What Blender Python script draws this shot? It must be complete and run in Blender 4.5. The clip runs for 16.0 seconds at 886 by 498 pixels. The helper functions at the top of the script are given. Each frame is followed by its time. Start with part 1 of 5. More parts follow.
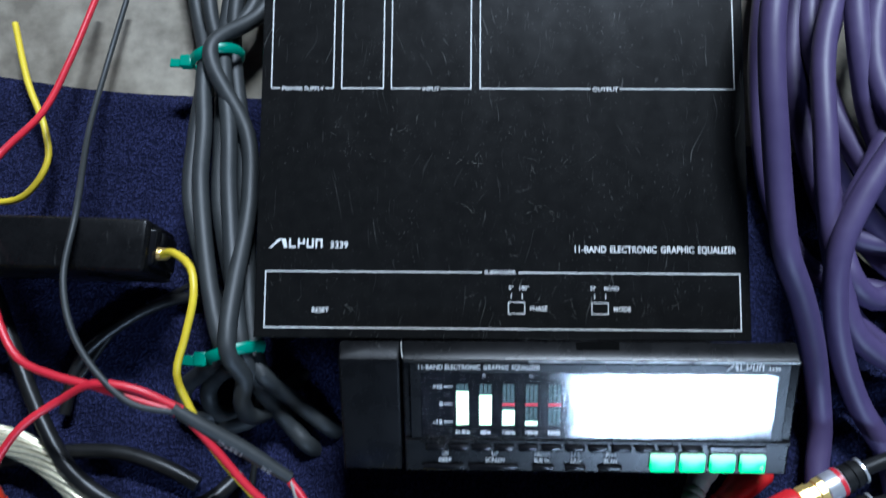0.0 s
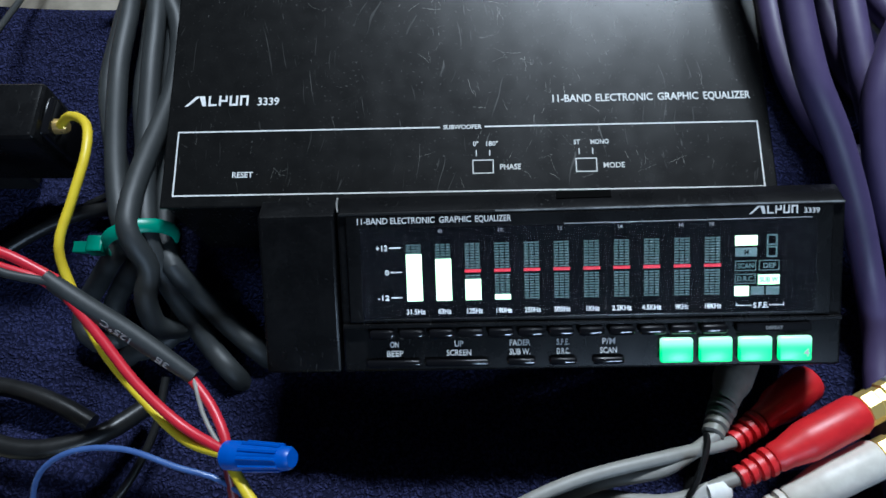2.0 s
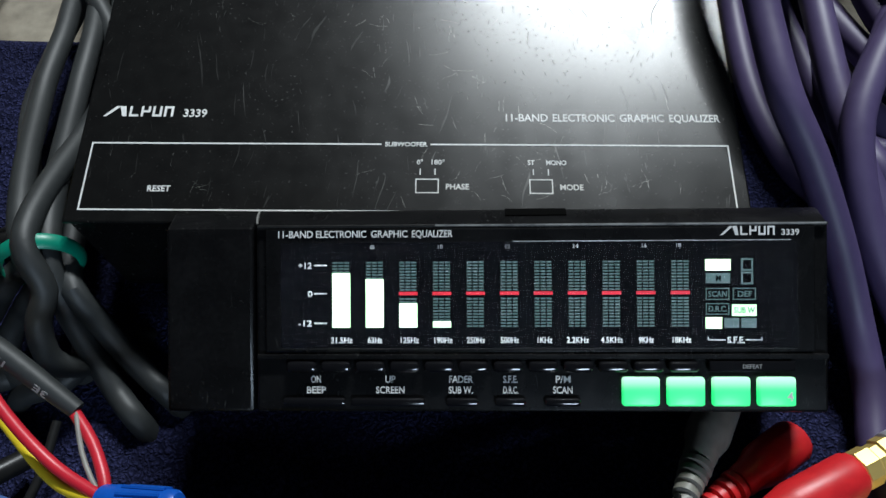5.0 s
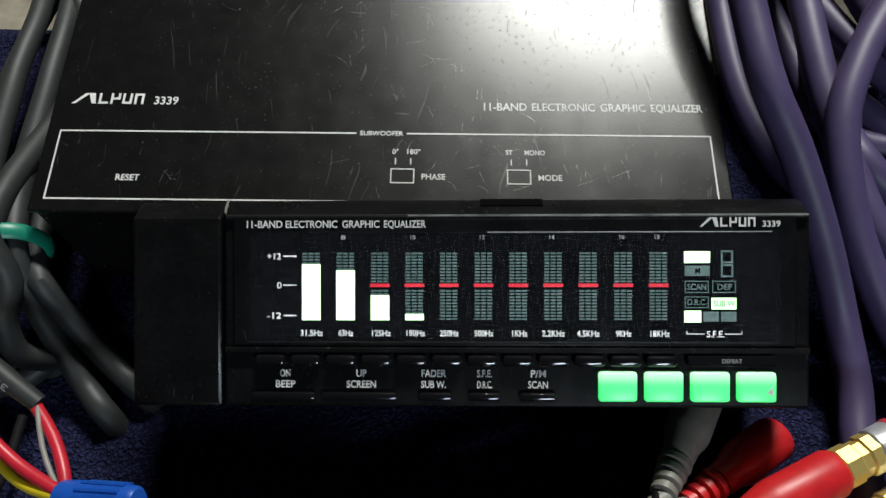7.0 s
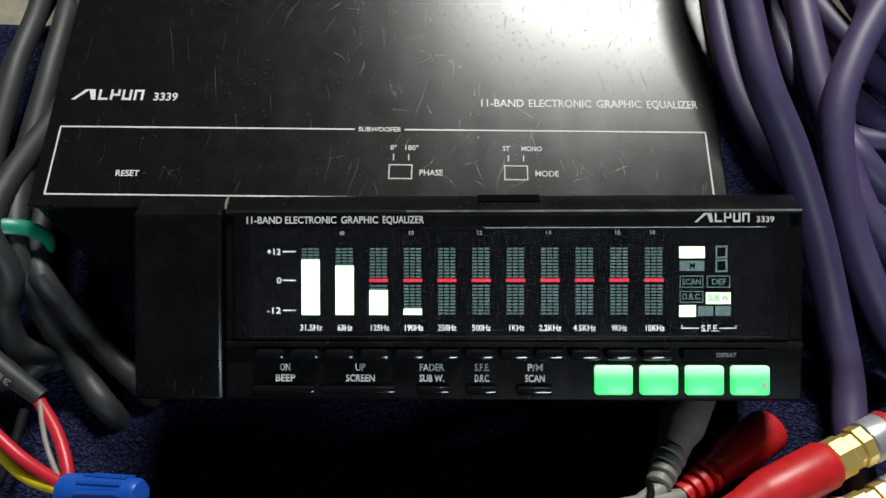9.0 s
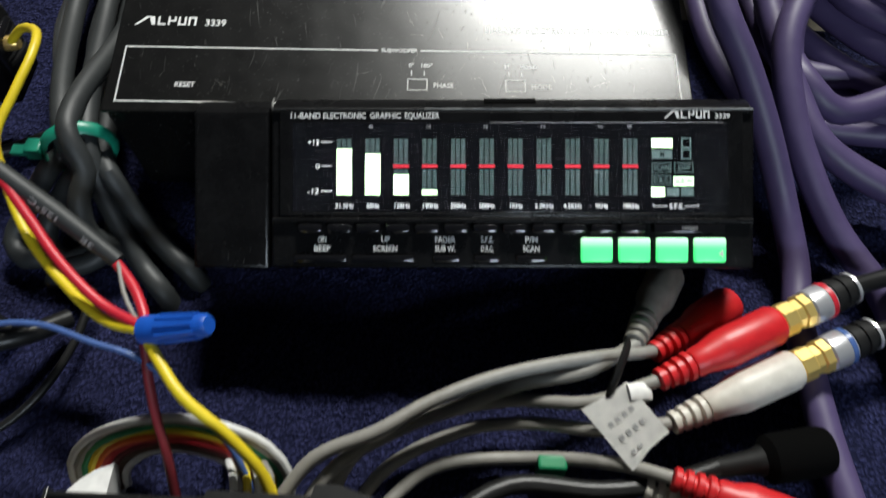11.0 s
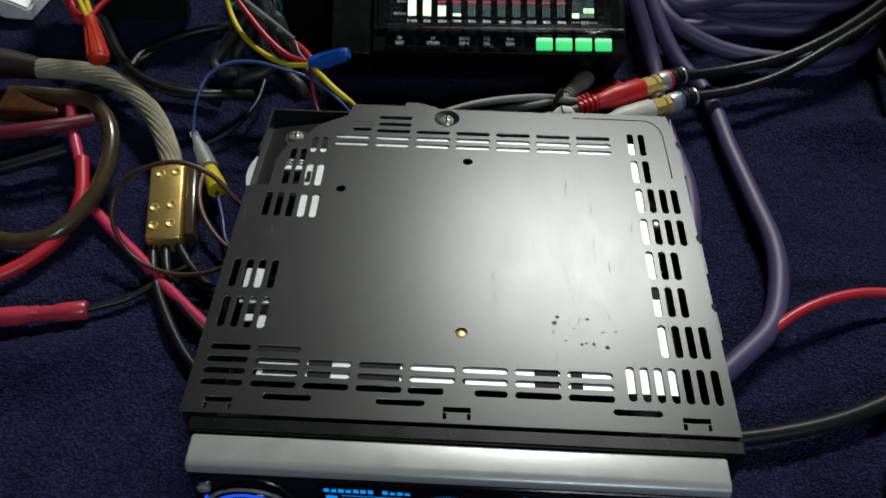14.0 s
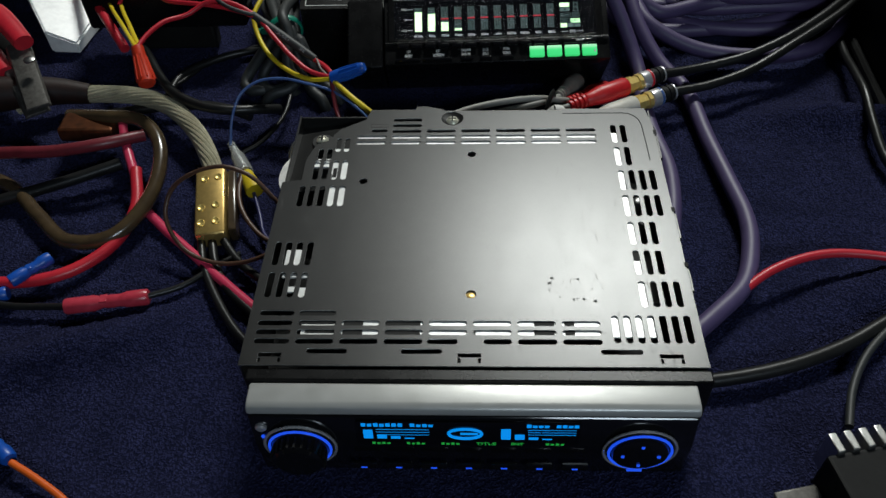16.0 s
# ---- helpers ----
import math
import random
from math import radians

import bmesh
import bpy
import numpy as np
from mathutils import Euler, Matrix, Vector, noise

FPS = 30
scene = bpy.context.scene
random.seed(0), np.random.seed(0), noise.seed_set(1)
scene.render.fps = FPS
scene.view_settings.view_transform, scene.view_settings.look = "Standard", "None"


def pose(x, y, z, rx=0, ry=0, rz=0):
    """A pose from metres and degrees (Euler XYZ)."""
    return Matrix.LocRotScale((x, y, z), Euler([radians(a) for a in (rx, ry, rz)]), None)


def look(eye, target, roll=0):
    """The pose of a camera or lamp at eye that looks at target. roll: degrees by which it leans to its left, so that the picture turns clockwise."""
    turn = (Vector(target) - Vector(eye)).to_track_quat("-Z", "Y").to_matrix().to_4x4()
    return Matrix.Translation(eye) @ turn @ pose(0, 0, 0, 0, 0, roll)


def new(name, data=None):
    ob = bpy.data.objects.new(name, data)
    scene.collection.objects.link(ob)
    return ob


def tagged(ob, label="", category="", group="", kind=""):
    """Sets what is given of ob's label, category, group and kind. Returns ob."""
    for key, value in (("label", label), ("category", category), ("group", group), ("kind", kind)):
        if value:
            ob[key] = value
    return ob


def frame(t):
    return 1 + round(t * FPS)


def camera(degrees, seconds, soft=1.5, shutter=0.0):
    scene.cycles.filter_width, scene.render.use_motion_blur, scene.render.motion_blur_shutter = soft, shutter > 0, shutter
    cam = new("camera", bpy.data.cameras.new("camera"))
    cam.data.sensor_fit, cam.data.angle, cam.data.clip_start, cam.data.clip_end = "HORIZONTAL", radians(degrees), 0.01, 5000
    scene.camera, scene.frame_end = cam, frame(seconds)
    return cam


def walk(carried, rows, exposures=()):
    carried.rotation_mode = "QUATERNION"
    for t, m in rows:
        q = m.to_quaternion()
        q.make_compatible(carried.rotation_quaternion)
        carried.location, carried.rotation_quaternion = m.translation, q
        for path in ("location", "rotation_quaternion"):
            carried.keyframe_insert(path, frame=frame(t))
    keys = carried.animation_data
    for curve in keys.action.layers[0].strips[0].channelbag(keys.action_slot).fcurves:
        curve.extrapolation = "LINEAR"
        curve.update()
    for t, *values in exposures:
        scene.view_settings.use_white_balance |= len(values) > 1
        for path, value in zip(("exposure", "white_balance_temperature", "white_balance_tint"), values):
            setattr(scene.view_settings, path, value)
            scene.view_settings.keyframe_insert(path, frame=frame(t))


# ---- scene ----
cam = camera(57.9, 16.0, 1.5, 0.5)
PATH = [
    (0, (-0.0286, 0.1507, 0.3266), (-0.0533, 0.2502, -0.1628), -11.30),
    (0.5, (-0.0310, 0.1190, 0.3256), (-0.0555, 0.2366, -0.1597), -9.40),
    (1, (-0.0204, 0.1133, 0.2961), (-0.0467, 0.2428, -0.1862), -9.90),
    (1.5, (-0.0113, 0.0889, 0.2683), (-0.0453, 0.2501, -0.2038), -11.10),
    (2, (-0.0097, 0.0797, 0.2480), (-0.0471, 0.2666, -0.2143), -9.70),
    (2.5, (-0.0086, 0.0779, 0.2359), (-0.0468, 0.2831, -0.2185), -8.00),
    (3, (-0.0046, 0.0736, 0.2258), (-0.0429, 0.2979, -0.2195), -7.50),
    (3.5, (-0.0014, 0.0673, 0.2183), (-0.0351, 0.3053, -0.2201), -5.70),
    (4, (-0.0006, 0.0683, 0.2174), (-0.0323, 0.3147, -0.2165), -4.70),
    (6.5, (0.0057, 0.0715, 0.2091), (-0.0229, 0.3231, -0.2221), -3.80),
    (7, (0.0066, 0.0716, 0.2091), (-0.0216, 0.3211, -0.2233), -3.60),
    (7.5, (0.0068, 0.0698, 0.2091), (-0.0207, 0.3186, -0.2237), -3.50),
    (8, (0.0066, 0.0716, 0.2100), (-0.0199, 0.3178, -0.2244), -3.40),
    (10.3, (0.0057, 0.0659, 0.2152), (-0.0192, 0.311, -0.2198), -3.02),
    (10.5, (0.0047, 0.0594, 0.2211), (-0.0184, 0.3034, -0.2147), -2.60),
    (11, (0.0034, 0.0250, 0.2267), (-0.0164, 0.2758, -0.2054), -1.70),
    (11.5, (0.0012, -0.0104, 0.2396), (-0.0242, 0.2496, -0.1867), -2.80),
    (12, (-0.0058, -0.0563, 0.2517), (-0.0272, 0.2184, -0.1656), -2.30),
    (12.5, (-0.0090, -0.0890, 0.2535), (-0.0263, 0.2046, -0.1509), -2.10),
    (13, (-0.0131, -0.1366, 0.2517), (-0.0234, 0.1751, -0.1392), -1.20),
    (13.5, (-0.0052, -0.1833, 0.2535), (-0.0097, 0.1383, -0.1293), 1.50),
    (14, (-0.0025, -0.2221, 0.2776), (-0.0134, 0.1093, -0.0967), 1.00),
    (14.5, (-0.0025, -0.2360, 0.2933), (-0.0184, 0.1060, -0.0712), -0.00),
    (15, (0.0031, -0.2486, 0.2970), (-0.0166, 0.0975, -0.0634), -2.30),
    (15.5, (0.0034, -0.2662, 0.2988), (-0.0178, 0.0761, -0.0651), -3.00),
    (16, (0.0017, -0.2690, 0.3034), (-0.0198, 0.0708, -0.0626), -2.70),
]
EXPOSURES = [(0, 0.50, 5050, 7), (0.6, 0.48, 5080, 7), (1.5, 0.38, 5200, 6), (3.5, 0.15, 5450, 5), (4.2, 0.15, 5500, 5), (6.4, 0.12, 6500, 6), (8.2, 0.12, 6500, 6), (11, 0.45, 6450, 7), (12.5, 0.55, 6400, 7), (13, 0.08, 6400, 6), (13.5, -0.35, 6400, 5), (14.5, -0.43, 6300, 4), (16, -0.5, 6300, 4)]
walk(cam, [(t, look(eye, target, roll)) for t, eye, target, roll in PATH], EXPOSURES)

# ---- light: one bright lamp behind the bench, a pale window behind the viewer, a dim room ----
world = bpy.data.worlds.new("room_air")
scene.world = world
world.use_nodes = True
world.node_tree.nodes["Background"].inputs["Color"].default_value = (0.55, 0.65, 1.0, 1)
world.node_tree.nodes["Background"].inputs["Strength"].default_value = 0.009


def area_lamp(name, eye, target, size, size_y, power, colour, spread=180):
    data = bpy.data.lights.new(name, "AREA")
    data.shape, data.size, data.size_y = "RECTANGLE", size, size_y
    data.energy, data.color, data.spread = power, colour, radians(spread)
    ob = new(name, data)
    ob.matrix_world = look(eye, target)
    return ob


area_lamp("bench_lamp", (0.62, 2.60, 3.12), (0.03, 0.08, 0.0), 1.15, 0.22, 172.0, (1.0, 0.985, 0.945))
area_lamp("window_light", (0.44, -1.08, 0.805), (0.03, 0.16, 0.05), 0.42, 0.16, 7.4, (0.76, 0.87, 1.0))


# ---- materials ----
def material(name, base, rough=0.5, metal=0.0, grain=None, bump=0.0, scale=200.0, spec=0.5, coat=0.0, emit=None, emit_strength=0.0, vary=0.0):
    """grain: second colour, mixed in by noise at two scales."""
    m = bpy.data.materials.new(name)
    m.use_nodes = True
    nt = m.node_tree
    b = nt.nodes["Principled BSDF"]
    b.inputs["Base Color"].default_value = (*base, 1)
    b.inputs["Roughness"].default_value = rough
    b.inputs["Metallic"].default_value = metal
    b.inputs["Specular IOR Level"].default_value = spec
    b.inputs["Coat Weight"].default_value = coat
    if emit:
        b.inputs["Emission Color"].default_value = (*emit, 1)
        b.inputs["Emission Strength"].default_value = emit_strength
    if grain or bump or vary:
        tc = nt.nodes.new("ShaderNodeTexCoord")
        n1 = nt.nodes.new("ShaderNodeTexNoise")
        n1.inputs["Scale"].default_value = scale
        n1.inputs["Detail"].default_value = 6
        n2 = nt.nodes.new("ShaderNodeTexNoise")
        n2.inputs["Scale"].default_value = scale * 0.13
        n2.inputs["Detail"].default_value = 4
        for n in (n1, n2):
            nt.links.new(tc.outputs["Object"], n.inputs["Vector"])
        if grain:
            add = nt.nodes.new("ShaderNodeMath")
            add.operation = "MULTIPLY"
            nt.links.new(n1.outputs["Fac"], add.inputs[0])
            nt.links.new(n2.outputs["Fac"], add.inputs[1])
            ramp = nt.nodes.new("ShaderNodeMapRange")
            ramp.inputs["From Min"].default_value, ramp.inputs["From Max"].default_value = 0.14, 0.40
            nt.links.new(add.outputs[0], ramp.inputs["Value"])
            mix = nt.nodes.new("ShaderNodeMix")
            mix.data_type = "RGBA"
            mix.inputs["A"].default_value, mix.inputs["B"].default_value = (*base, 1), (*grain, 1)
            nt.links.new(ramp.outputs["Result"], mix.inputs["Factor"])
            nt.links.new(mix.outputs["Result"], b.inputs["Base Color"])
        if vary:
            rr = nt.nodes.new("ShaderNodeMapRange")
            rr.inputs["From Min"].default_value, rr.inputs["From Max"].default_value = 0.3, 0.7
            rr.inputs["To Min"].default_value, rr.inputs["To Max"].default_value = max(0.02, rough - vary), min(1, rough + vary)
            nt.links.new(n2.outputs["Fac"], rr.inputs["Value"])
            nt.links.new(rr.outputs["Result"], b.inputs["Roughness"])
        if bump:
            bn = nt.nodes.new("ShaderNodeBump")
            bn.inputs["Strength"].default_value = 1.0
            bn.inputs["Distance"].default_value = bump
            nt.links.new(n1.outputs["Fac"], bn.inputs["Height"])
            nt.links.new(bn.outputs["Normal"], b.inputs["Normal"])
    return m


def scratched(m, amount=0.25, scale=60.0, tone=(0.32, 0.32, 0.30), smears=0.012):
    """Adds thin pale scratches and rubbed spots to a dark painted surface."""
    nt = m.node_tree
    b = nt.nodes["Principled BSDF"]
    tc = nt.nodes.new("ShaderNodeTexCoord")
    warp = nt.nodes.new("ShaderNodeTexNoise")
    warp.inputs["Scale"].default_value = 18
    mp = nt.nodes.new("ShaderNodeVectorMath")
    mp.operation = "MULTIPLY_ADD"
    mp.inputs[1].default_value = (0.04, 0.04, 0.04)
    nt.links.new(tc.outputs["Object"], warp.inputs["Vector"])
    nt.links.new(warp.outputs["Color"], mp.inputs[0])
    nt.links.new(tc.outputs["Object"], mp.inputs[2])
    v = nt.nodes.new("ShaderNodeTexVoronoi")
    v.feature = "DISTANCE_TO_EDGE"
    v.inputs["Scale"].default_value = scale
    nt.links.new(mp.outputs[0], v.inputs["Vector"])
    lt = nt.nodes.new("ShaderNodeMath")
    lt.operation = "LESS_THAN"
    lt.inputs[1].default_value = 0.0018
    nt.links.new(v.outputs["Distance"], lt.inputs[0])
    mask = nt.nodes.new("ShaderNodeTexNoise")
    mask.inputs["Scale"].default_value = 45
    mask.inputs["Detail"].default_value = 5
    nt.links.new(tc.outputs["Object"], mask.inputs["Vector"])
    mr = nt.nodes.new("ShaderNodeMapRange")
    mr.inputs["From Min"].default_value, mr.inputs["From Max"].default_value = 0.50, 0.66
    mr.inputs["To Max"].default_value = amount
    nt.links.new(mask.outputs["Fac"], mr.inputs["Value"])
    mul = nt.nodes.new("ShaderNodeMath")
    mul.operation = "MULTIPLY"
    nt.links.new(lt.outputs[0], mul.inputs[0])
    faint = nt.nodes.new("ShaderNodeMath")
    faint.operation = "MULTIPLY"
    faint.inputs[1].default_value = 0.10
    nt.links.new(mr.outputs["Result"], faint.inputs[0])
    nt.links.new(faint.outputs[0], mul.inputs[1])
    fine = nt.nodes.new("ShaderNodeTexNoise")
    fine.inputs["Scale"].default_value, fine.inputs["Detail"].default_value = 1100, 2
    nt.links.new(tc.outputs["Object"], fine.inputs["Vector"])
    speck = nt.nodes.new("ShaderNodeMapRange")
    speck.inputs["From Min"].default_value, speck.inputs["From Max"].default_value = 0.67, 0.74
    nt.links.new(fine.outputs["Fac"], speck.inputs["Value"])
    both = speck.outputs["Result"]
    for turn, sx, sy in ((0.25, 1000, 26), (1.15, 1100, 36), (-0.7, 1300, 60)):
        stretch = nt.nodes.new("ShaderNodeMapping")
        stretch.inputs["Scale"].default_value, stretch.inputs["Rotation"].default_value = (sx, sy, 400), (0, 0, turn)
        nt.links.new(mp.outputs[0], stretch.inputs["Vector"])
        hair = nt.nodes.new("ShaderNodeTexNoise")
        hair.inputs["Scale"].default_value, hair.inputs["Detail"].default_value = 1.0, 1
        nt.links.new(stretch.outputs[0], hair.inputs["Vector"])
        hairs = nt.nodes.new("ShaderNodeMapRange")
        hairs.inputs["From Min"].default_value, hairs.inputs["From Max"].default_value = 0.735, 0.80
        nt.links.new(hair.outputs["Fac"], hairs.inputs["Value"])
        add = nt.nodes.new("ShaderNodeMath")
        add.operation = "ADD"
        nt.links.new(both, add.inputs[0])
        nt.links.new(hairs.outputs["Result"], add.inputs[1])
        both = add.outputs[0]
    worn = nt.nodes.new("ShaderNodeMath")
    worn.operation = "MULTIPLY"
    nt.links.new(both, worn.inputs[0])
    nt.links.new(mr.outputs["Result"], worn.inputs[1])
    total = nt.nodes.new("ShaderNodeMath")
    total.operation, total.use_clamp = "ADD", True
    nt.links.new(mul.outputs[0], total.inputs[0])
    nt.links.new(worn.outputs[0], total.inputs[1])
    mix = nt.nodes.new("ShaderNodeMix")
    mix.data_type = "RGBA"
    src = b.inputs["Base Color"]
    if src.links:
        nt.links.new(src.links[0].from_socket, mix.inputs["A"])
    else:
        mix.inputs["A"].default_value = src.default_value
    mix.inputs["B"].default_value = (*tone, 1)
    nt.links.new(total.outputs[0], mix.inputs["Factor"])
    nt.links.new(mix.outputs["Result"], b.inputs["Base Color"])
    # the same marks, and broad wiped smears, break up the gloss
    smear = nt.nodes.new("ShaderNodeMapping")
    smear.inputs["Scale"].default_value, smear.inputs["Rotation"].default_value = (90, 34, 60), (0, 0, 0.35)
    nt.links.new(tc.outputs["Object"], smear.inputs["Vector"])
    wipe = nt.nodes.new("ShaderNodeTexNoise")
    wipe.inputs["Scale"].default_value, wipe.inputs["Detail"].default_value = 1.0, 5
    nt.links.new(smear.outputs[0], wipe.inputs["Vector"])
    haze = nt.nodes.new("ShaderNodeMapRange")
    haze.inputs["From Min"].default_value, haze.inputs["From Max"].default_value = 0.35, 0.75
    haze.inputs["To Min"].default_value, haze.inputs["To Max"].default_value = -smears, smears
    nt.links.new(wipe.outputs["Fac"], haze.inputs["Value"])
    dull = nt.nodes.new("ShaderNodeMath")
    dull.operation, dull.inputs[1].default_value = "MULTIPLY_ADD", 0.16
    nt.links.new(both, dull.inputs[0])
    nt.links.new(haze.outputs["Result"], dull.inputs[2])
    gloss = nt.nodes.new("ShaderNodeMath")
    gloss.operation, gloss.use_clamp = "ADD", True
    rough = b.inputs["Roughness"]
    if rough.links:
        nt.links.new(rough.links[0].from_socket, gloss.inputs[0])
    else:
        gloss.inputs[0].default_value = rough.default_value
    nt.links.new(dull.outputs[0], gloss.inputs[1])
    nt.links.new(gloss.outputs[0], rough)
    return m


def glass(name, colour=(1, 1, 1), rough=0.05):
    m = material(name, colour, rough)
    m.node_tree.nodes["Principled BSDF"].inputs["Transmission Weight"].default_value = 1
    return m


def terry(name, pile, gap, tuft):
    """Looped cotton pile: small bright tufts with shade painted between, over broad worn patches."""
    m = material(name, pile, 0.95, spec=0.08)
    nt = m.node_tree
    b = nt.nodes["Principled BSDF"]
    tc = nt.nodes.new("ShaderNodeTexCoord")
    wob = nt.nodes.new("ShaderNodeTexNoise")
    wob.inputs["Scale"].default_value = 420
    add = nt.nodes.new("ShaderNodeVectorMath")
    add.operation, add.inputs[1].default_value = "MULTIPLY_ADD", (0.0030, 0.0030, 0.0030)
    nt.links.new(tc.outputs["Object"], wob.inputs["Vector"])
    nt.links.new(wob.outputs["Color"], add.inputs[0])
    nt.links.new(tc.outputs["Object"], add.inputs[2])
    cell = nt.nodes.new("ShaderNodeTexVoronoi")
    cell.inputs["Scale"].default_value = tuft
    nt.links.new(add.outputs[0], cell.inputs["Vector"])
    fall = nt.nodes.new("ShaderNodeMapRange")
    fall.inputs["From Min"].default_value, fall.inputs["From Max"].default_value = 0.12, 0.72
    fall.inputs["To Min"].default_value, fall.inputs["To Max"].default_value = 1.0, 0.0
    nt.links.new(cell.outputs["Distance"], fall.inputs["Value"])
    patch = nt.nodes.new("ShaderNodeTexNoise")
    patch.inputs["Scale"].default_value, patch.inputs["Detail"].default_value = 60, 5
    nt.links.new(tc.outputs["Object"], patch.inputs["Vector"])
    wear = nt.nodes.new("ShaderNodeMapRange")
    wear.inputs["From Min"].default_value, wear.inputs["From Max"].default_value = 0.25, 0.75
    wear.inputs["To Min"].default_value = 0.35
    nt.links.new(patch.outputs["Fac"], wear.inputs["Value"])
    mul = nt.nodes.new("ShaderNodeMath")
    mul.operation = "MULTIPLY"
    nt.links.new(fall.outputs["Result"], mul.inputs[0])
    nt.links.new(wear.outputs["Result"], mul.inputs[1])
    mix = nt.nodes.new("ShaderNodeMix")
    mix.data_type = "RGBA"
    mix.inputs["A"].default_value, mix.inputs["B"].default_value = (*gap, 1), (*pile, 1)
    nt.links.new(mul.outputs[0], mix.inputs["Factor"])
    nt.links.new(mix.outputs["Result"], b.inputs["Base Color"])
    bump = nt.nodes.new("ShaderNodeBump")
    bump.inputs["Distance"].default_value = 0.0008
    nt.links.new(fall.outputs["Result"], bump.inputs["Height"])
    nt.links.new(bump.outputs["Normal"], b.inputs["Normal"])
    return m


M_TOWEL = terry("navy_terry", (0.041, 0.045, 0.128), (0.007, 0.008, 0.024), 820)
M_FLOOR = material("worn_grey_wood", (0.13, 0.112, 0.084), 0.8, 0, (0.33, 0.295, 0.23), 0.0006, 90)
M_BOX = scratched(material("black_painted_steel", (0.0045, 0.0045, 0.0045), 0.255, 0, (0.0065, 0.0065, 0.0063), 0.000004, 1500, spec=0.34, vary=0.012), 0.22, 55, smears=0.02)
M_PLASTIC = scratched(material("black_plastic", (0.0035, 0.0035, 0.0038), 0.28, 0, (0.006, 0.006, 0.0064), 0.00001, 900, spec=0.25, vary=0.02), 0.09, 70)
M_GLOSS = material("gloss_black_plastic", (0.006, 0.006, 0.007), 0.12, vary=0.04, scale=80)
M_WINDOW = material("dark_display_window", (0.004, 0.004, 0.005), 0.085)
M_INK = material("white_ink", (0.75, 0.75, 0.73), 0.6, 0, (0.55, 0.55, 0.54), scale=900)
M_GREYINK = material("grey_ink", (0.25, 0.25, 0.25), 0.6)
M_STEEL_BLACK = scratched(material("black_coated_steel", (0.009, 0.009, 0.009), 0.32, 0.0, (0.013, 0.013, 0.0125), 0.000005, 1200, spec=0.58, vary=0.006), 0.022, 40, smears=0.008)
M_SCUFF = material("rubbed_paint", (0.035, 0.035, 0.033), 0.55, 0, (0.02, 0.02, 0.02), scale=900)
M_SCRATCH = material("bare_scratch", (0.24, 0.24, 0.22), 0.38, 0.6, (0.03, 0.03, 0.03), scale=700)
# bright edge metal: a worn corner, and painted highlights of panel edge and vents
M_RIM = material("worn_and_lit_edge", (0.46, 0.46, 0.44), 0.35, 0.5, (0.16, 0.16, 0.16), scale=260)
M_STEEL = material("bright_steel", (0.62, 0.62, 0.60), 0.32, 1.0, (0.45, 0.45, 0.44), 0.00003, 500, vary=0.05)
M_ZINC = material("zinc_sheet", (0.72, 0.73, 0.72), 0.42, 0.40, (0.56, 0.56, 0.55), scale=150)
M_SILVER = material("silver_painted_plastic", (0.42, 0.42, 0.40), 0.38, 0.35, (0.42, 0.42, 0.41), 0.00002, 1500, vary=0.06)
M_BRASS = material("brass", (0.72, 0.50, 0.17), 0.30, 0.75, (0.55, 0.37, 0.12), 0.00003, 400, vary=0.05)
M_GOLD = material("gold_plate", (0.92, 0.68, 0.22), 0.34, 0.7, vary=0.05)
M_CHROME = material("chrome", (0.84, 0.84, 0.86), 0.28, 0.75, vary=0.04)
M_GREYJACKET = material("dark_grey_cable_jacket", (0.020, 0.0225, 0.0235), 0.54, 0, (0.029, 0.032, 0.032), 0.00008, 300, vary=0.02)
M_LIGHTGREY = material("light_grey_cable_jacket", (0.27, 0.26, 0.235), 0.5, 0, (0.21, 0.20, 0.18), 0.00005, 300)
M_PURPLE = material("purple_cable_jacket", (0.060, 0.043, 0.110), 0.50, 0, (0.076, 0.056, 0.134), 0.00008, 160, vary=0.02)
M_BLACKJACKET = material("black_cable_jacket", (0.008, 0.008, 0.008), 0.36, 0, (0.014, 0.014, 0.014), 0.00005, 300, spec=0.35, vary=0.02)
M_RED = material("red_insulation", (0.56, 0.02, 0.035), 0.38, 0, (0.46, 0.014, 0.03), 0.00004, 300)
M_PINK = material("pinkish_red_insulation", (0.62, 0.045, 0.11), 0.35, 0, (0.5, 0.03, 0.08), 0.00004, 300)
M_DARKRED = material("dark_red_insulation", (0.17, 0.02, 0.03), 0.4, 0, (0.12, 0.014, 0.02), 0.00004, 300)
M_YELLOW = material("yellow_insulation", (0.72, 0.56, 0.02), 0.42, 0, (0.62, 0.45, 0.015), 0.00004, 300)
M_BLUEWIRE = material("pale_blue_insulation", (0.07, 0.13, 0.33), 0.24, 0, (0.055, 0.10, 0.27), 0.00004, 300)
M_BROWN = material("brown_insulation", (0.085, 0.042, 0.025), 0.4, 0, (0.06, 0.03, 0.02), 0.00004, 300)
M_TANBROWN = material("smoky_brown_cable", (0.075, 0.050, 0.025), 0.26, 0, (0.045, 0.030, 0.017), 0.00006, 200, coat=0.4)
M_WHITEWIRE = material("white_insulation", (0.7, 0.7, 0.68), 0.45, 0, (0.58, 0.58, 0.56), 0.00004, 300)
M_GREENWIRE = material("green_insulation", (0.015, 0.25, 0.10), 0.42, 0, (0.01, 0.19, 0.08), 0.00004, 300)
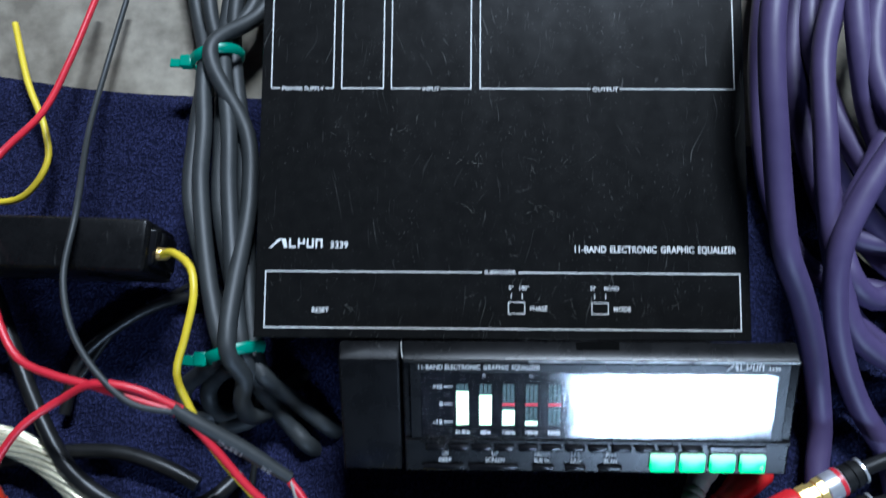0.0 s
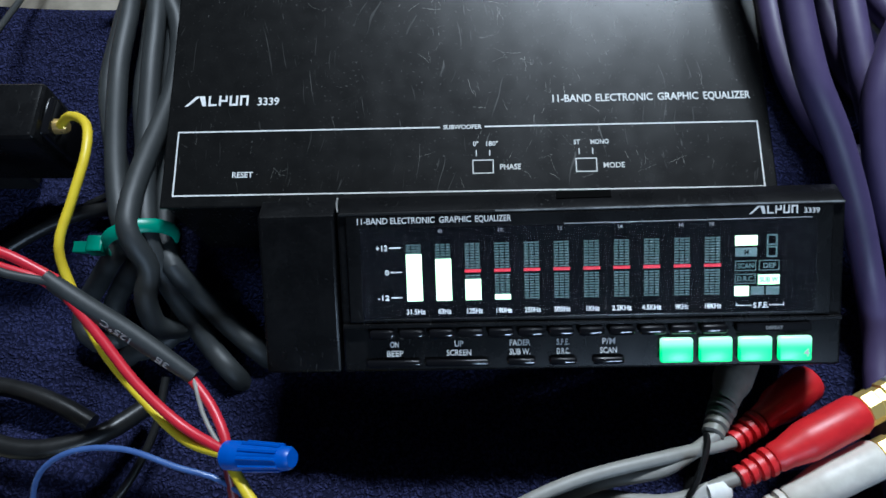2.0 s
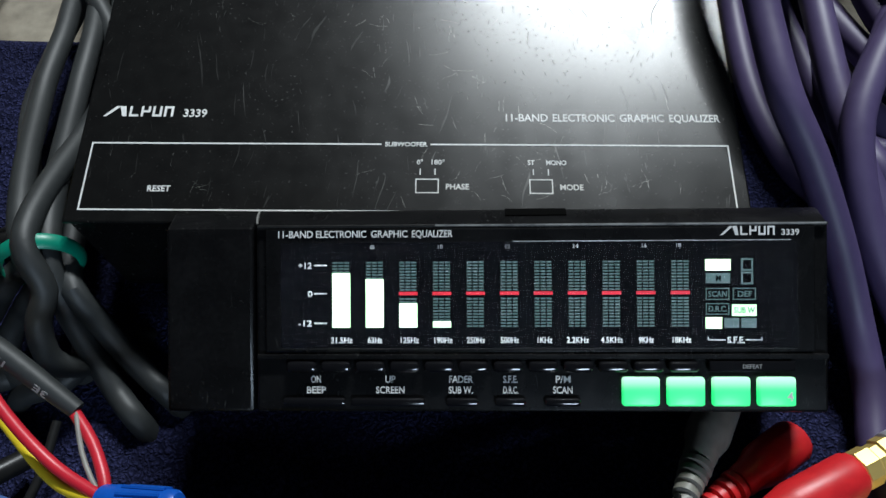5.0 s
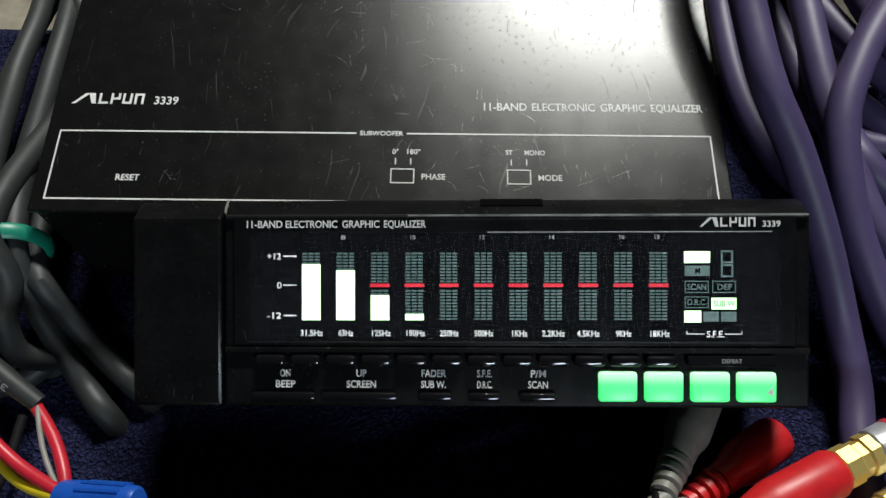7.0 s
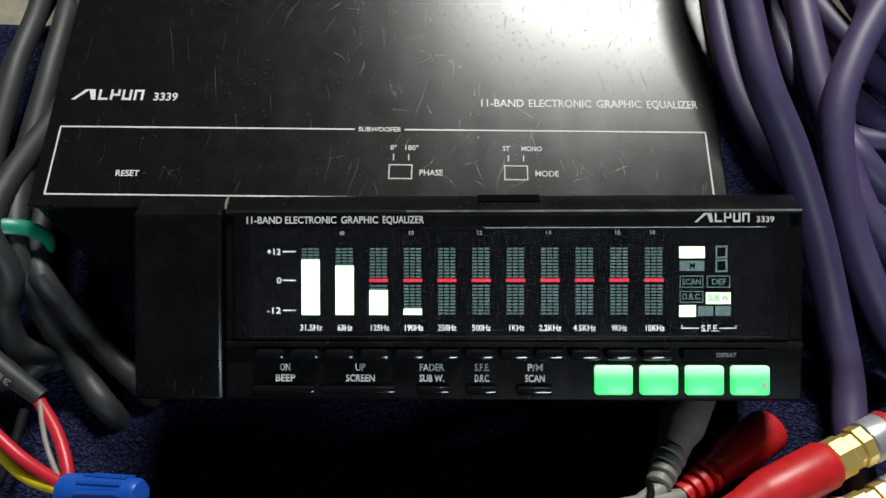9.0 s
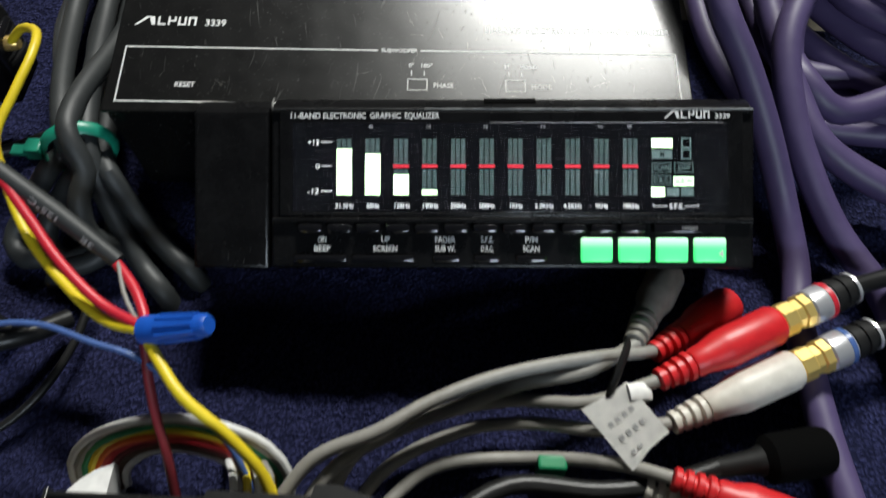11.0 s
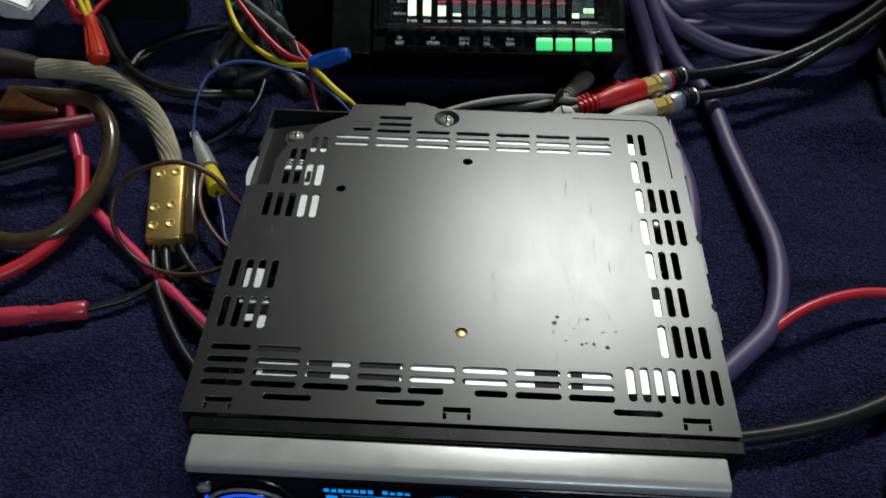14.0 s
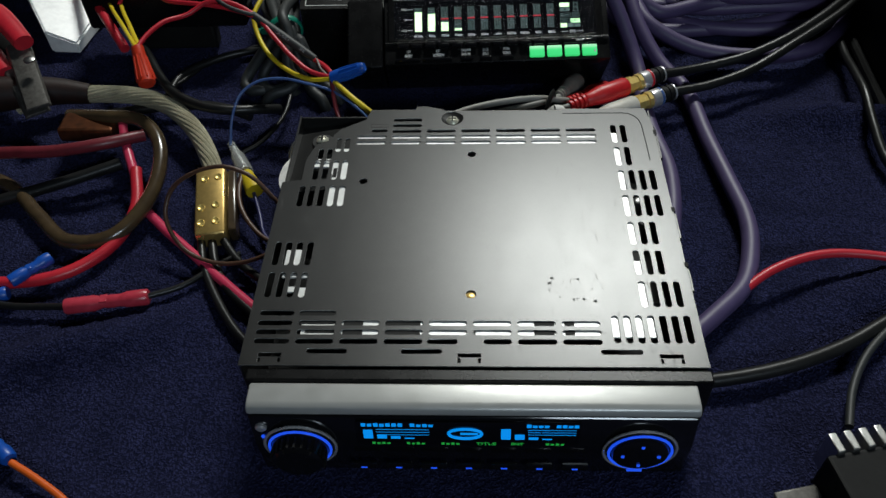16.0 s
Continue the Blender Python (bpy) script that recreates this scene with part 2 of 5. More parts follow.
M_ORANGE = material("orange_insulation", (0.75, 0.13, 0.015), 0.42, 0, (0.62, 0.10, 0.01), 0.00004, 300)
M_ZIPTIE = material("green_nylon", (0.012, 0.24, 0.15), 0.38, 0, (0.01, 0.18, 0.115), 0.00004, 300)
M_BLUENUT = material("blue_nylon", (0.010, 0.085, 0.44), 0.38, 0, (0.008, 0.065, 0.36), 0.00005, 300)
M_REDNUT = material("orange_red_nylon", (0.62, 0.04, 0.012), 0.42, 0, (0.5, 0.03, 0.01), 0.00005, 300)
M_REDRCA = material("red_moulded_rubber", (0.60, 0.018, 0.022), 0.40, 0, (0.5, 0.013, 0.018), 0.00005, 400)
M_WHITERCA = material("off_white_moulded_rubber", (0.62, 0.59, 0.52), 0.45, 0, (0.53, 0.50, 0.44), 0.00005, 400)
M_GREYRCA = material("grey_moulded_rubber", (0.20, 0.19, 0.165), 0.45, 0, (0.15, 0.14, 0.12), 0.00005, 400)
M_PAPER = material("white_paper", (0.86, 0.85, 0.82), 0.8, 0, (0.64, 0.64, 0.63), 0.00004, 300)
M_WHITEPL = material("white_plastic", (0.86, 0.86, 0.84), 0.33, 0, (0.66, 0.66, 0.65), 0.00004, 300)
M_CLEAR = glass("clear_sleeve", (0.92, 0.94, 0.92), 0.22)
M_CLEAR.node_tree.nodes["Principled BSDF"].inputs["Transmission Weight"].default_value = 0.8
M_BRAID = material("tinned_copper_strands", (0.62, 0.58, 0.42), 0.28, 0.45, (0.45, 0.41, 0.28), 0.0001, 600, coat=0.6)
M_DARKSTEEL = material("dull_dark_steel", (0.13, 0.125, 0.115), 0.42, 0.5, (0.06, 0.055, 0.05), 0.00004, 500, vary=0.06)
M_BOOT = material("dark_red_brown_rubber", (0.022, 0.008, 0.006), 0.55, 0, (0.010, 0.006, 0.005), 0.0001, 300, spec=0.3)
# near-black without gloss: painted shade of the panel's notch, and the plug body
M_GAP = material("shade_and_plug_black", (0.0015, 0.0015, 0.0015), 0.9, spec=0.05)
M_PANE = glass("display_pane", (1, 1, 1), 0.07)
M_RUBBER = material("black_rubber", (0.005, 0.005, 0.005), 0.62, 0, (0.009, 0.009, 0.009), 0.00006, 400, spec=0.2)
M_GREENKEY = material("lit_green_key", (0.08, 0.5, 0.2), 0.3, 0, emit=(0.20, 1.0, 0.34), emit_strength=1.0)
def top_glow(m, low, high):
    """A backlit key whose glow grows paler towards its upper edge."""
    nt = m.node_tree
    tc, sx, mr, mix = nt.nodes.new("ShaderNodeTexCoord"), nt.nodes.new("ShaderNodeSeparateXYZ"), nt.nodes.new("ShaderNodeMapRange"), nt.nodes.new("ShaderNodeMix")
    nt.links.new(tc.outputs["Generated"], sx.inputs[0])
    mr.interpolation_type = "SMOOTHERSTEP"
    mr.inputs["From Min"].default_value, mr.inputs["From Max"].default_value = 0.45, 1.05
    nt.links.new(sx.outputs["Y"], mr.inputs["Value"])
    mix.data_type = "RGBA"
    mix.inputs["A"].default_value, mix.inputs["B"].default_value = (*low, 1), (*high, 1)
    nt.links.new(mr.outputs["Result"], mix.inputs["Factor"])
    nt.links.new(mix.outputs["Result"], nt.nodes["Principled BSDF"].inputs["Emission Color"])
    return m


top_glow(M_GREENKEY, (0.07, 0.80, 0.20), (0.62, 1.0, 0.66))
M_LIT = material("lit_segment", (0.5, 0.6, 0.5), 0.4, emit=(0.64, 1.0, 0.44), emit_strength=1.35)
M_LITGREEN = material("lit_green_segment", (0.4, 0.6, 0.3), 0.4, emit=(0.55, 1.0, 0.55), emit_strength=1.2)
# dim segments: grey base plus a weak teal glow added to the material
M_DIMSEG = material("faint_glow_segment", (0.065, 0.062, 0.072), 0.55, 0, (0.05, 0.05, 0.06), scale=200, emit=(0.012, 0.10, 0.072), emit_strength=0.62)
M_REDSEG = material("lit_red_segment", (0.25, 0.01, 0.015), 0.4, emit=(1.0, 0.008, 0.045), emit_strength=0.40)
M_BLUELIT = material("lit_blue_segment", (0.02, 0.12, 0.4), 0.4, emit=(0.01, 0.32, 1.0), emit_strength=1.0)
M_RINGLIT = material("lit_blue_ring", (0.02, 0.06, 0.5), 0.4, emit=(0.02, 0.10, 1.0), emit_strength=1.0)
M_GREENTXT = material("lit_green_text", (0.02, 0.3, 0.05), 0.4, emit=(0.05, 0.6, 0.08), emit_strength=0.5)


# ---- mesh helpers ----
def finish(name, bm, mat, parent=None, label="", smooth=True, m=None):
    me = bpy.data.meshes.new(name)
    if "flat" in bm.faces.layers.int:
        smooth = smooth and "flat"
        bm.faces.layers.int.remove(bm.faces.layers.int["flat"])
    bm.normal_update()
    bm.to_mesh(me)
    bm.free()
    return own(name, me, mat, parent, label, smooth, m)


def own(name, me, mat, parent=None, label="", smooth=True, m=None):
    if smooth:
        for p in me.polygons:
            p.use_smooth = True
        me.set_sharp_from_angle(angle=radians(20 if smooth == "flat" else 35))
    me.materials.append(mat)
    ob = new(name, me)
    if parent is not None:
        ob.parent = parent
    if m is not None:
        ob.matrix_basis = m
    return tagged(ob, label)


def part(name, bm, mat, parent, label="", m=None, smooth=True):
    return finish(name, bm, mat, parent, label, smooth, m)


def thing(name, m, label, category, group="", kind=""):
    ob = new(name)
    ob.empty_display_size = 0.01
    ob.matrix_basis = m
    return tagged(ob, label, category, group, kind)


def block(x0, x1, y0, y1, z0, z1, bevel=0.0, segments=2, bm=None):
    bm = bm or bmesh.new()
    if "flat" not in bm.faces.layers.int:
        bm.faces.layers.int.new("flat")
    g = bmesh.ops.create_cube(bm, size=1)
    for v in g["verts"]:
        v.co = Vector(((x0 + x1) / 2 + v.co.x * (x1 - x0), (y0 + y1) / 2 + v.co.y * (y1 - y0), (z0 + z1) / 2 + v.co.z * (z1 - z0)))
    if bevel:
        edges = list({e for v in g["verts"] for e in v.link_edges})
        bmesh.ops.bevel(bm, geom=edges, offset=bevel, segments=segments, affect="EDGES", profile=0.5)
    return bm


def prism(outline, x0, x1, bevel=0.0, segments=2):
    """A profile of (y, z) points, drawn out along x."""
    bm = bmesh.new()
    bm.faces.layers.int.new("flat")
    a = [bm.verts.new((x0, y, z)) for y, z in outline]
    b = [bm.verts.new((x1, y, z)) for y, z in outline]
    n = len(outline)
    bm.faces.new(a[::-1])
    bm.faces.new(b)
    for i in range(n):
        bm.faces.new((a[i], a[(i + 1) % n], b[(i + 1) % n], b[i]))
    bmesh.ops.recalc_face_normals(bm, faces=bm.faces)
    if bevel:
        bmesh.ops.bevel(bm, geom=list(bm.edges), offset=bevel, segments=segments, affect="EDGES", profile=0.5)
    return bm


def lathe(profile, n=24, bm=None, m=None):
    """A profile of (distance along x, radius) turned round the x axis."""
    bm = bm or bmesh.new()
    m = m or Matrix()
    rings = []
    for x, r in profile:
        rings.append([bm.verts.new(m @ Vector((x, r * math.cos(2 * math.pi * i / n), r * math.sin(2 * math.pi * i / n)))) for i in range(n)])
    for a, b in zip(rings, rings[1:]):
        for i in range(n):
            bm.faces.new((a[i], b[i], b[(i + 1) % n], a[(i + 1) % n]))
    bm.faces.new(rings[0])
    bm.faces.new(rings[-1][::-1])
    bmesh.ops.recalc_face_normals(bm, faces=bm.faces)
    return bm


def spline(points, step=0.003):
    """A smooth line through the points (centripetal Catmull-Rom)."""
    p = [Vector(q) for q in points]
    p = [2 * p[0] - p[1]] + p + [2 * p[-1] - p[-2]]
    out = []
    for i in range(1, len(p) - 2):
        a, b, c, d = p[i - 1:i + 3]
        n = max(2, int((c - b).length / step))
        t0 = 0.0
        t1 = t0 + max(1e-6, (b - a).length) ** 0.5
        t2 = t1 + max(1e-6, (c - b).length) ** 0.5
        t3 = t2 + max(1e-6, (d - c).length) ** 0.5
        for k in range(n):
            t = t1 + (t2 - t1) * k / n
            a1 = a * ((t1 - t) / (t1 - t0)) + b * ((t - t0) / (t1 - t0))
            a2 = b * ((t2 - t) / (t2 - t1)) + c * ((t - t1) / (t2 - t1))
            a3 = c * ((t3 - t) / (t3 - t2)) + d * ((t - t2) / (t3 - t2))
            b1 = a1 * ((t2 - t) / (t2 - t0)) + a2 * ((t - t0) / (t2 - t0))
            b2 = a2 * ((t3 - t) / (t3 - t1)) + a3 * ((t - t1) / (t3 - t1))
            out.append(b1 * ((t2 - t) / (t2 - t1)) + b2 * ((t - t1) / (t2 - t1)))
    out.append(p[-2])
    return out


def tube(points, r, n=12, step=0.003, bm=None, flat=1.0, smooth_line=True):
    """A round cable along the points; r may be a list of one radius a point."""
    bm = bm or bmesh.new()
    line = spline(points, step) if smooth_line else [Vector(q) for q in points]
    tang = [(line[min(i + 1, len(line) - 1)] - line[max(i - 1, 0)]).normalized() for i in range(len(line))]
    up = Vector((0, 0, 1)) if abs(tang[0].z) < 0.9 else Vector((1, 0, 0))
    rings = []
    for k, (q, t) in enumerate(zip(line, tang)):
        side = t.cross(up).normalized()
        up = side.cross(t).normalized()
        f = k / (len(line) - 1) * (len(r) - 1) if isinstance(r, (list, tuple)) else 0
        rad = r if not isinstance(r, (list, tuple)) else r[int(f)] + (r[min(int(f) + 1, len(r) - 1)] - r[int(f)]) * (f - int(f))
        rings.append([bm.verts.new(q + side * (rad * math.cos(2 * math.pi * i / n)) + up * (rad * flat * math.sin(2 * math.pi * i / n))) for i in range(n)])
    for a, b in zip(rings, rings[1:]):
        for i in range(n):
            bm.faces.new((a[i], a[(i + 1) % n], b[(i + 1) % n], b[i]))
    bm.faces.new(rings[0][::-1])
    bm.faces.new(rings[-1])
    bmesh.ops.recalc_face_normals(bm, faces=bm.faces)
    return bm


def drape(points, r):
    """Keeps a cable's line from sinking into the towel."""
    return [(x, y, max(z, r + 0.001)) for x, y, z in points]


def wire(name, points, r, mat, label, category="wire", group=""):
    ob = finish(name, tube(drape(points, r), r), mat)
    return tagged(ob, label, category, group)


def sheet(name, outline, holes, thick, mat, parent, label="", m=None, bevel=0.0):
    """A flat plate with real holes, from closed outlines of (x, y)."""
    cu = bpy.data.curves.new(name, "CURVE")
    cu.dimensions, cu.fill_mode, cu.extrude, cu.bevel_depth = "2D", "BOTH", thick / 2, bevel
    for line in [outline] + holes:
        s = cu.splines.new("POLY")
        s.points.add(len(line) - 1)
        for p, (x, y) in zip(s.points, line):
            p.co = (x, y, 0, 1)
        s.use_cyclic_u = True
    tmp = bpy.data.objects.new(name, cu)
    scene.collection.objects.link(tmp)
    dg = bpy.context.evaluated_depsgraph_get()
    me = bpy.data.meshes.new_from_object(tmp.evaluated_get(dg))
    bpy.data.objects.remove(tmp)
    bpy.data.curves.remove(cu)
    me.materials.clear()
    bm = bmesh.new()
    bm.from_mesh(me)
    bmesh.ops.remove_doubles(bm, verts=bm.verts, dist=0.00002)
    bmesh.ops.recalc_face_normals(bm, faces=bm.faces)
    bm.to_mesh(me)
    bm.free()
    return own(name, me, mat, parent, label, False, m)


def capsule(cx, cy, w, h, n=5):
    """The outline of a slot with round ends."""
    r = min(w, h) / 2
    out = []
    for (sx, sy, a0) in ((1, 1, 0), (-1, 1, 90), (-1, -1, 180), (1, -1, 270)):
        for k in range(n):
            a = radians(a0 + 90 * k / (n - 1))
            out.append((cx + sx * (w / 2 - r) + r * math.cos(a), cy + sy * (h / 2 - r) + r * math.sin(a)))
    return out


def circle(cx, cy, r, n=20):
    return [(cx + r * math.cos(2 * math.pi * i / n), cy + r * math.sin(2 * math.pi * i / n)) for i in range(n)]


def rect(x0, x1, y0, y1):
    return [(x0, y0), (x1, y0), (x1, y1), (x0, y1)]


def words(text, x, y, size, mat, parent, z=0.0, name="lettering", align="LEFT", stretch=1.0, m=None, width=0.0, bold=0.0):
    """Printed lettering in the plane z, from its lower left corner. size: height of a capital; width: fitted length."""
    cu = bpy.data.curves.new(name, "FONT")
    cu.body, cu.size, cu.extrude, cu.align_x, cu.resolution_u, cu.offset = text, size / 0.69, 0.00005, align, 3, bold or size * 0.022
    tmp = bpy.data.objects.new(name, cu)
    scene.collection.objects.link(tmp)
    dg = bpy.context.evaluated_depsgraph_get()
    me = bpy.data.meshes.new_from_object(tmp.evaluated_get(dg))
    bpy.data.objects.remove(tmp)
    bpy.data.curves.remove(cu)
    me.materials.clear()
    xs = [v.co.x for v in me.vertices]
    s = width / (max(xs) - min(xs)) if width else stretch
    me.transform(Matrix.Diagonal((s, 1, 1, 1)))
    me.transform(Matrix.Translation((x, y, z)))
    return own(name, me, mat, parent, "", False, m)


def strip(x0, x1, y0, y1, z=0.0, t=0.00008, bm=None):
    return block(x0, x1, y0, y1, z, z + t, bm=bm)


def frame_strips(x0, x1, y0, y1, w, gaps=(), z=0.0, top=True):
    """A printed rectangle of line width w; gaps: stretches of the upper line left open."""
    bm = bmesh.new()
    strip(x0, x1, y0, y0 + w, z, bm=bm)
    strip(x0, x0 + w, y0 + w, y1, z, bm=bm)
    strip(x1 - w, x1, y0 + w, y1, z, bm=bm)
    if top:
        a = x0 + w
        for g0, g1 in list(gaps) + [(x1 - w, x1 - w)]:
            strip(a, g0, y1 - w, y1, z, bm=bm)
            a = g1
    return bm


def logo_shapes(x0, y0, w, h, mat, parent, z=0.0, m=None):
    """A maker's mark as plain shapes: a slanted wedge and a row of blocks."""
    bm = bmesh.new()
    sl = 0.22 * w
    a = [bm.verts.new((x, y, z + 0.00008)) for x, y in ((x0, y0), (x0 + 0.05 * w, y0), (x0 + sl, y0 + h * 0.92), (x0 + sl + 0.05 * w, y0), (x0 + sl + 0.11 * w, y0), (x0 + sl + 0.08 * w, y0 + h), (x0 + sl - 0.05 * w, y0 + h))]
    bm.faces.new(a)
    x = x0 + sl + 0.14 * w
    step = (x0 + w - x) / 4
    for k in range(4):
        a, b, e = x + k * step, x + (k + 0.80) * step, 0.2 * step
        strip(a, a + e, y0, y0 + h, z, bm=bm)
        strip(a + e, b, y0 + h * (0.0, 0.4, 0.0, 0.8)[k], y0 + h * (0.2, 0.6, 0.2, 1.0)[k], z, bm=bm)
        strip(b - e, b, y0 + h * (0.2, 0.6, 0.2, 0.0)[k], y0 + h * (0.2001, 1.0, 1.0, 0.8)[k], z, bm=bm)
    return part("maker_mark", bm, mat, parent, m=m, smooth=False)


# ---- the support: worn boards under a towel ----
FLOOR_Z = -0.006
floor = tagged(finish("floor", block(-1.6, 1.6, -1.6, 2.0, FLOOR_Z - 0.03, FLOOR_Z), M_FLOOR, smooth=False), "worn grey-brown wooden floor under the towel", "floor", kind="structure")


def towel_height(x, y):
    h = 0.0026 * noise.noise(Vector((x * 11, y * 11, 0.3))) + 0.0014 * noise.noise(Vector((x * 27, y * 27, 1.7)))
    # soft folds in front and to one side
    h += 0.015 * math.exp(-(((y + 0.064 - 0.4 * (x + 0.21)) / 0.013) ** 2)) * max(0.0, min(1.0, (-0.125 - x) / 0.06))
    h += 0.011 * math.exp(-(((y + 0.165 - 0.3 * (x + 0.21)) / 0.016) ** 2)) * max(0.0, min(1.0, (-0.11 - x) / 0.06))
    h += 0.014 * math.exp(-(((y - 0.119 + 0.06 * (x - 0.2)) / 0.013) ** 2)) * max(0.0, min(1.0, (x - 0.155) / 0.05))
    h += 0.010 * math.exp(-(((y + 0.012 - 0.35 * (x - 0.2)) / 0.013) ** 2)) * max(0.0, min(1.0, (x - 0.15) / 0.05))
    return h


def make_towel():
    x0, x1, y0, y1 = -0.62, 0.62, -0.62, 0.285
    nx, ny = 620, 452
    rnd = np.random.RandomState(4)
    jitter = rnd.rand(ny + 1, nx + 1)
    verts, faces = [], []
    for j in range(ny + 1):
        for i in range(nx + 1):
            x, y = x0 + (x1 - x0) * i / nx, y0 + (y1 - y0) * j / ny
            edge = min(1.0, (ny - j) / 3.0)
            yy = y - 0.012 * (x + 0.2) / 0.2 * (j / ny) ** 8 + 0.0015 * math.sin(x * 40) * (j / ny) ** 20
            z = towel_height(x, y) + (jitter[j, i] - 0.6) * 0.0015
            verts.append((x + (jitter[j, i] - 0.5) * 0.001, yy, -0.0035 + (z + 0.0025) * edge if edge < 1 else z - 0.001))
    for j in range(ny):
        for i in range(nx):
            a = j * (nx + 1) + i
            faces.append((a, a + 1, a + nx + 2, a + nx + 1))
    me = bpy.data.meshes.new("towel")
    me.from_pydata(verts, [], faces)
    for p in me.polygons:
        p.use_smooth = True
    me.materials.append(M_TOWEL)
    ob = new("towel", me)
    return tagged(ob, "navy blue terry towel spread over the boards", "towel")


make_towel()


# ---- equalizer unit: low black steel case with white print ----
def make_equalizer():
    w, d, h = 0.1690, 0.160, 0.0448
    box = thing("equalizer_unit", pose(-0.1052, 0.1768, 0.0450, 5.7, 1.4, 2.3), "black painted steel equalizer case with white print and scratches", "equalizer")
    x0, x1, y0 = -0.0035, w + 0.0035, -0.0035
    part("case", block(x0 + 0.0006, x1 - 0.0006, y0 + 0.0012, d, -h, -0.0012, 0.0006), M_BOX, box)
    part("lid", block(x0, x1, y0, d + 0.001, -0.0012, 0, 0.0005), M_BOX, box)
    for fx in (0.02, 0.14):
        part("rear_foot", block(fx, fx + 0.012, 0.135, 0.150, -0.0600, -h, 0.001), M_RUBBER, box)
    z = 0.00002
    part("printed_frame", frame_strips(0, w, 0, 0.0204, 0.00042, [(0.0775, 0.0905)], z), M_INK, box, smooth=False)
    words("SUBWOOFER", 0.0784, 0.0196, 0.0013, M_INK, box, z, width=0.0112)
    words("RESET", 0.0170, 0.0056, 0.0017, M_INK, box, z, width=0.0060)
    for x, a, b, c, a0, b0 in ((0.0868, "0\u00b0", "180\u00b0", "PHASE", 0.0870, 0.0905), (0.1163, "ST", "MONO", "MODE", 0.1160, 0.1208)):
        part("switch_symbol", frame_strips(x, x + 0.0061, 0.0055, 0.0098, 0.0003, (), z), M_INK, box, smooth=False)
        bm = strip(x + 0.0010, x + 0.0013, 0.0110, 0.0128, z)
        strip(x + 0.0049, x + 0.0052, 0.0110, 0.0128, z, bm=bm)
        part("switch_ticks", bm, M_INK, box, smooth=False)
        words(a, a0, 0.0141, 0.0014, M_INK, box, z, width=0.0018 if a == "ST" else 0.0016)
        words(b, b0, 0.0141, 0.0014, M_INK, box, z, width=0.0052 if b == "MONO" else 0.0034)
        words(c, x + 0.0078, 0.0067, 0.0016, M_INK, box, z, width=0.0060)
    logo_shapes(0.0012, 0.0286, 0.0198, 0.0033, M_INK, box, z)
    words("3339", 0.0230, 0.0286, 0.0024, M_INK, box, z, width=0.0064)
    words("11-BAND", 0.1100, 0.0276, 0.0023, M_INK, box, z, width=0.0113)
    words("ELECTRONIC", 0.1230, 0.0276, 0.0023, M_INK, box, z, width=0.0165)
    words("GRAPHIC", 0.1410, 0.0276, 0.0023, M_INK, box, z, width=0.0118)
    words("EQUALIZER", 0.1542, 0.0276, 0.0023, M_INK, box, z, width=0.0134)
    for a, b, text, t0, t1 in ((0.0, 0.0232, "POWER SUPPLY", 0.0040, 0.0195), (0.0258, 0.0415, "", 0, 0), (0.0440, 0.0735, "INPUT", 0.0555, 0.0617), (0.0764, 0.1690, "OUTPUT", 0.1175, 0.1268)):
        bm = bmesh.new()
        e = 0.00042
        strip(a, a + e, 0.0872, 0.152, z, bm=bm)
        strip(b - e, b, 0.0872, 0.152, z, bm=bm)
        strip(a + e, b - e, 0.1516, 0.152, z, bm=bm)
        if text:
            strip(a + e, t0 - 0.0006, 0.0872, 0.0872 + e, z, bm=bm)
            strip(t1 + 0.0006, b - e, 0.0872, 0.0872 + e, z, bm=bm)
            words(text, t0, 0.0866, 0.0014, M_INK, box, z, width=t1 - t0)
        else:
            strip(a + e, b - e, 0.0872, 0.0872 + e, z, bm=bm)
        part("printed_frame", bm, M_INK, box, smooth=False)
    rnd = random.Random(21)
    bm = bmesh.new()
    for k in range(120):
        cx, cy = rnd.choice(((0.045, 0.062), (0.085, 0.055), (0.105, 0.032), (0.112, 0.012), (0.150, 0.010), (0.020, 0.008)))
        x, y, a = cx + rnd.gauss(0, 0.014), cy + rnd.gauss(0, 0.010), rnd.choice((1.5, 1.5, 0.3, 2.2)) + rnd.gauss(0, 0.3)
        line = []
        for i in range(rnd.randint(2, 8)):
            if 0.001 < x < w - 0.001 and 0.001 < y < d - 0.005:
                line.append((x, y))
            a += rnd.gauss(0, 0.16)
            x, y = x + 0.0008 * math.cos(a), y + 0.0008 * math.sin(a)
        for (ax, ay), (bx, by) in zip(line, line[1:]):
            n = Vector((ay - by, bx - ax)).normalized() * (0.00001 + 0.00003 * rnd.random())
            bm.faces.new([bm.verts.new((px, py, 0.000015)) for px, py in ((ax - n.x, ay - n.y), (bx - n.x, by - n.y), (bx + n.x, by + n.y), (ax + n.x, ay + n.y))])
    tagged(part("scratches", bm, M_SCRATCH, box, "fine pale scratches in the paint", smooth=False), kind="stuff")
    return box


make_equalizer()


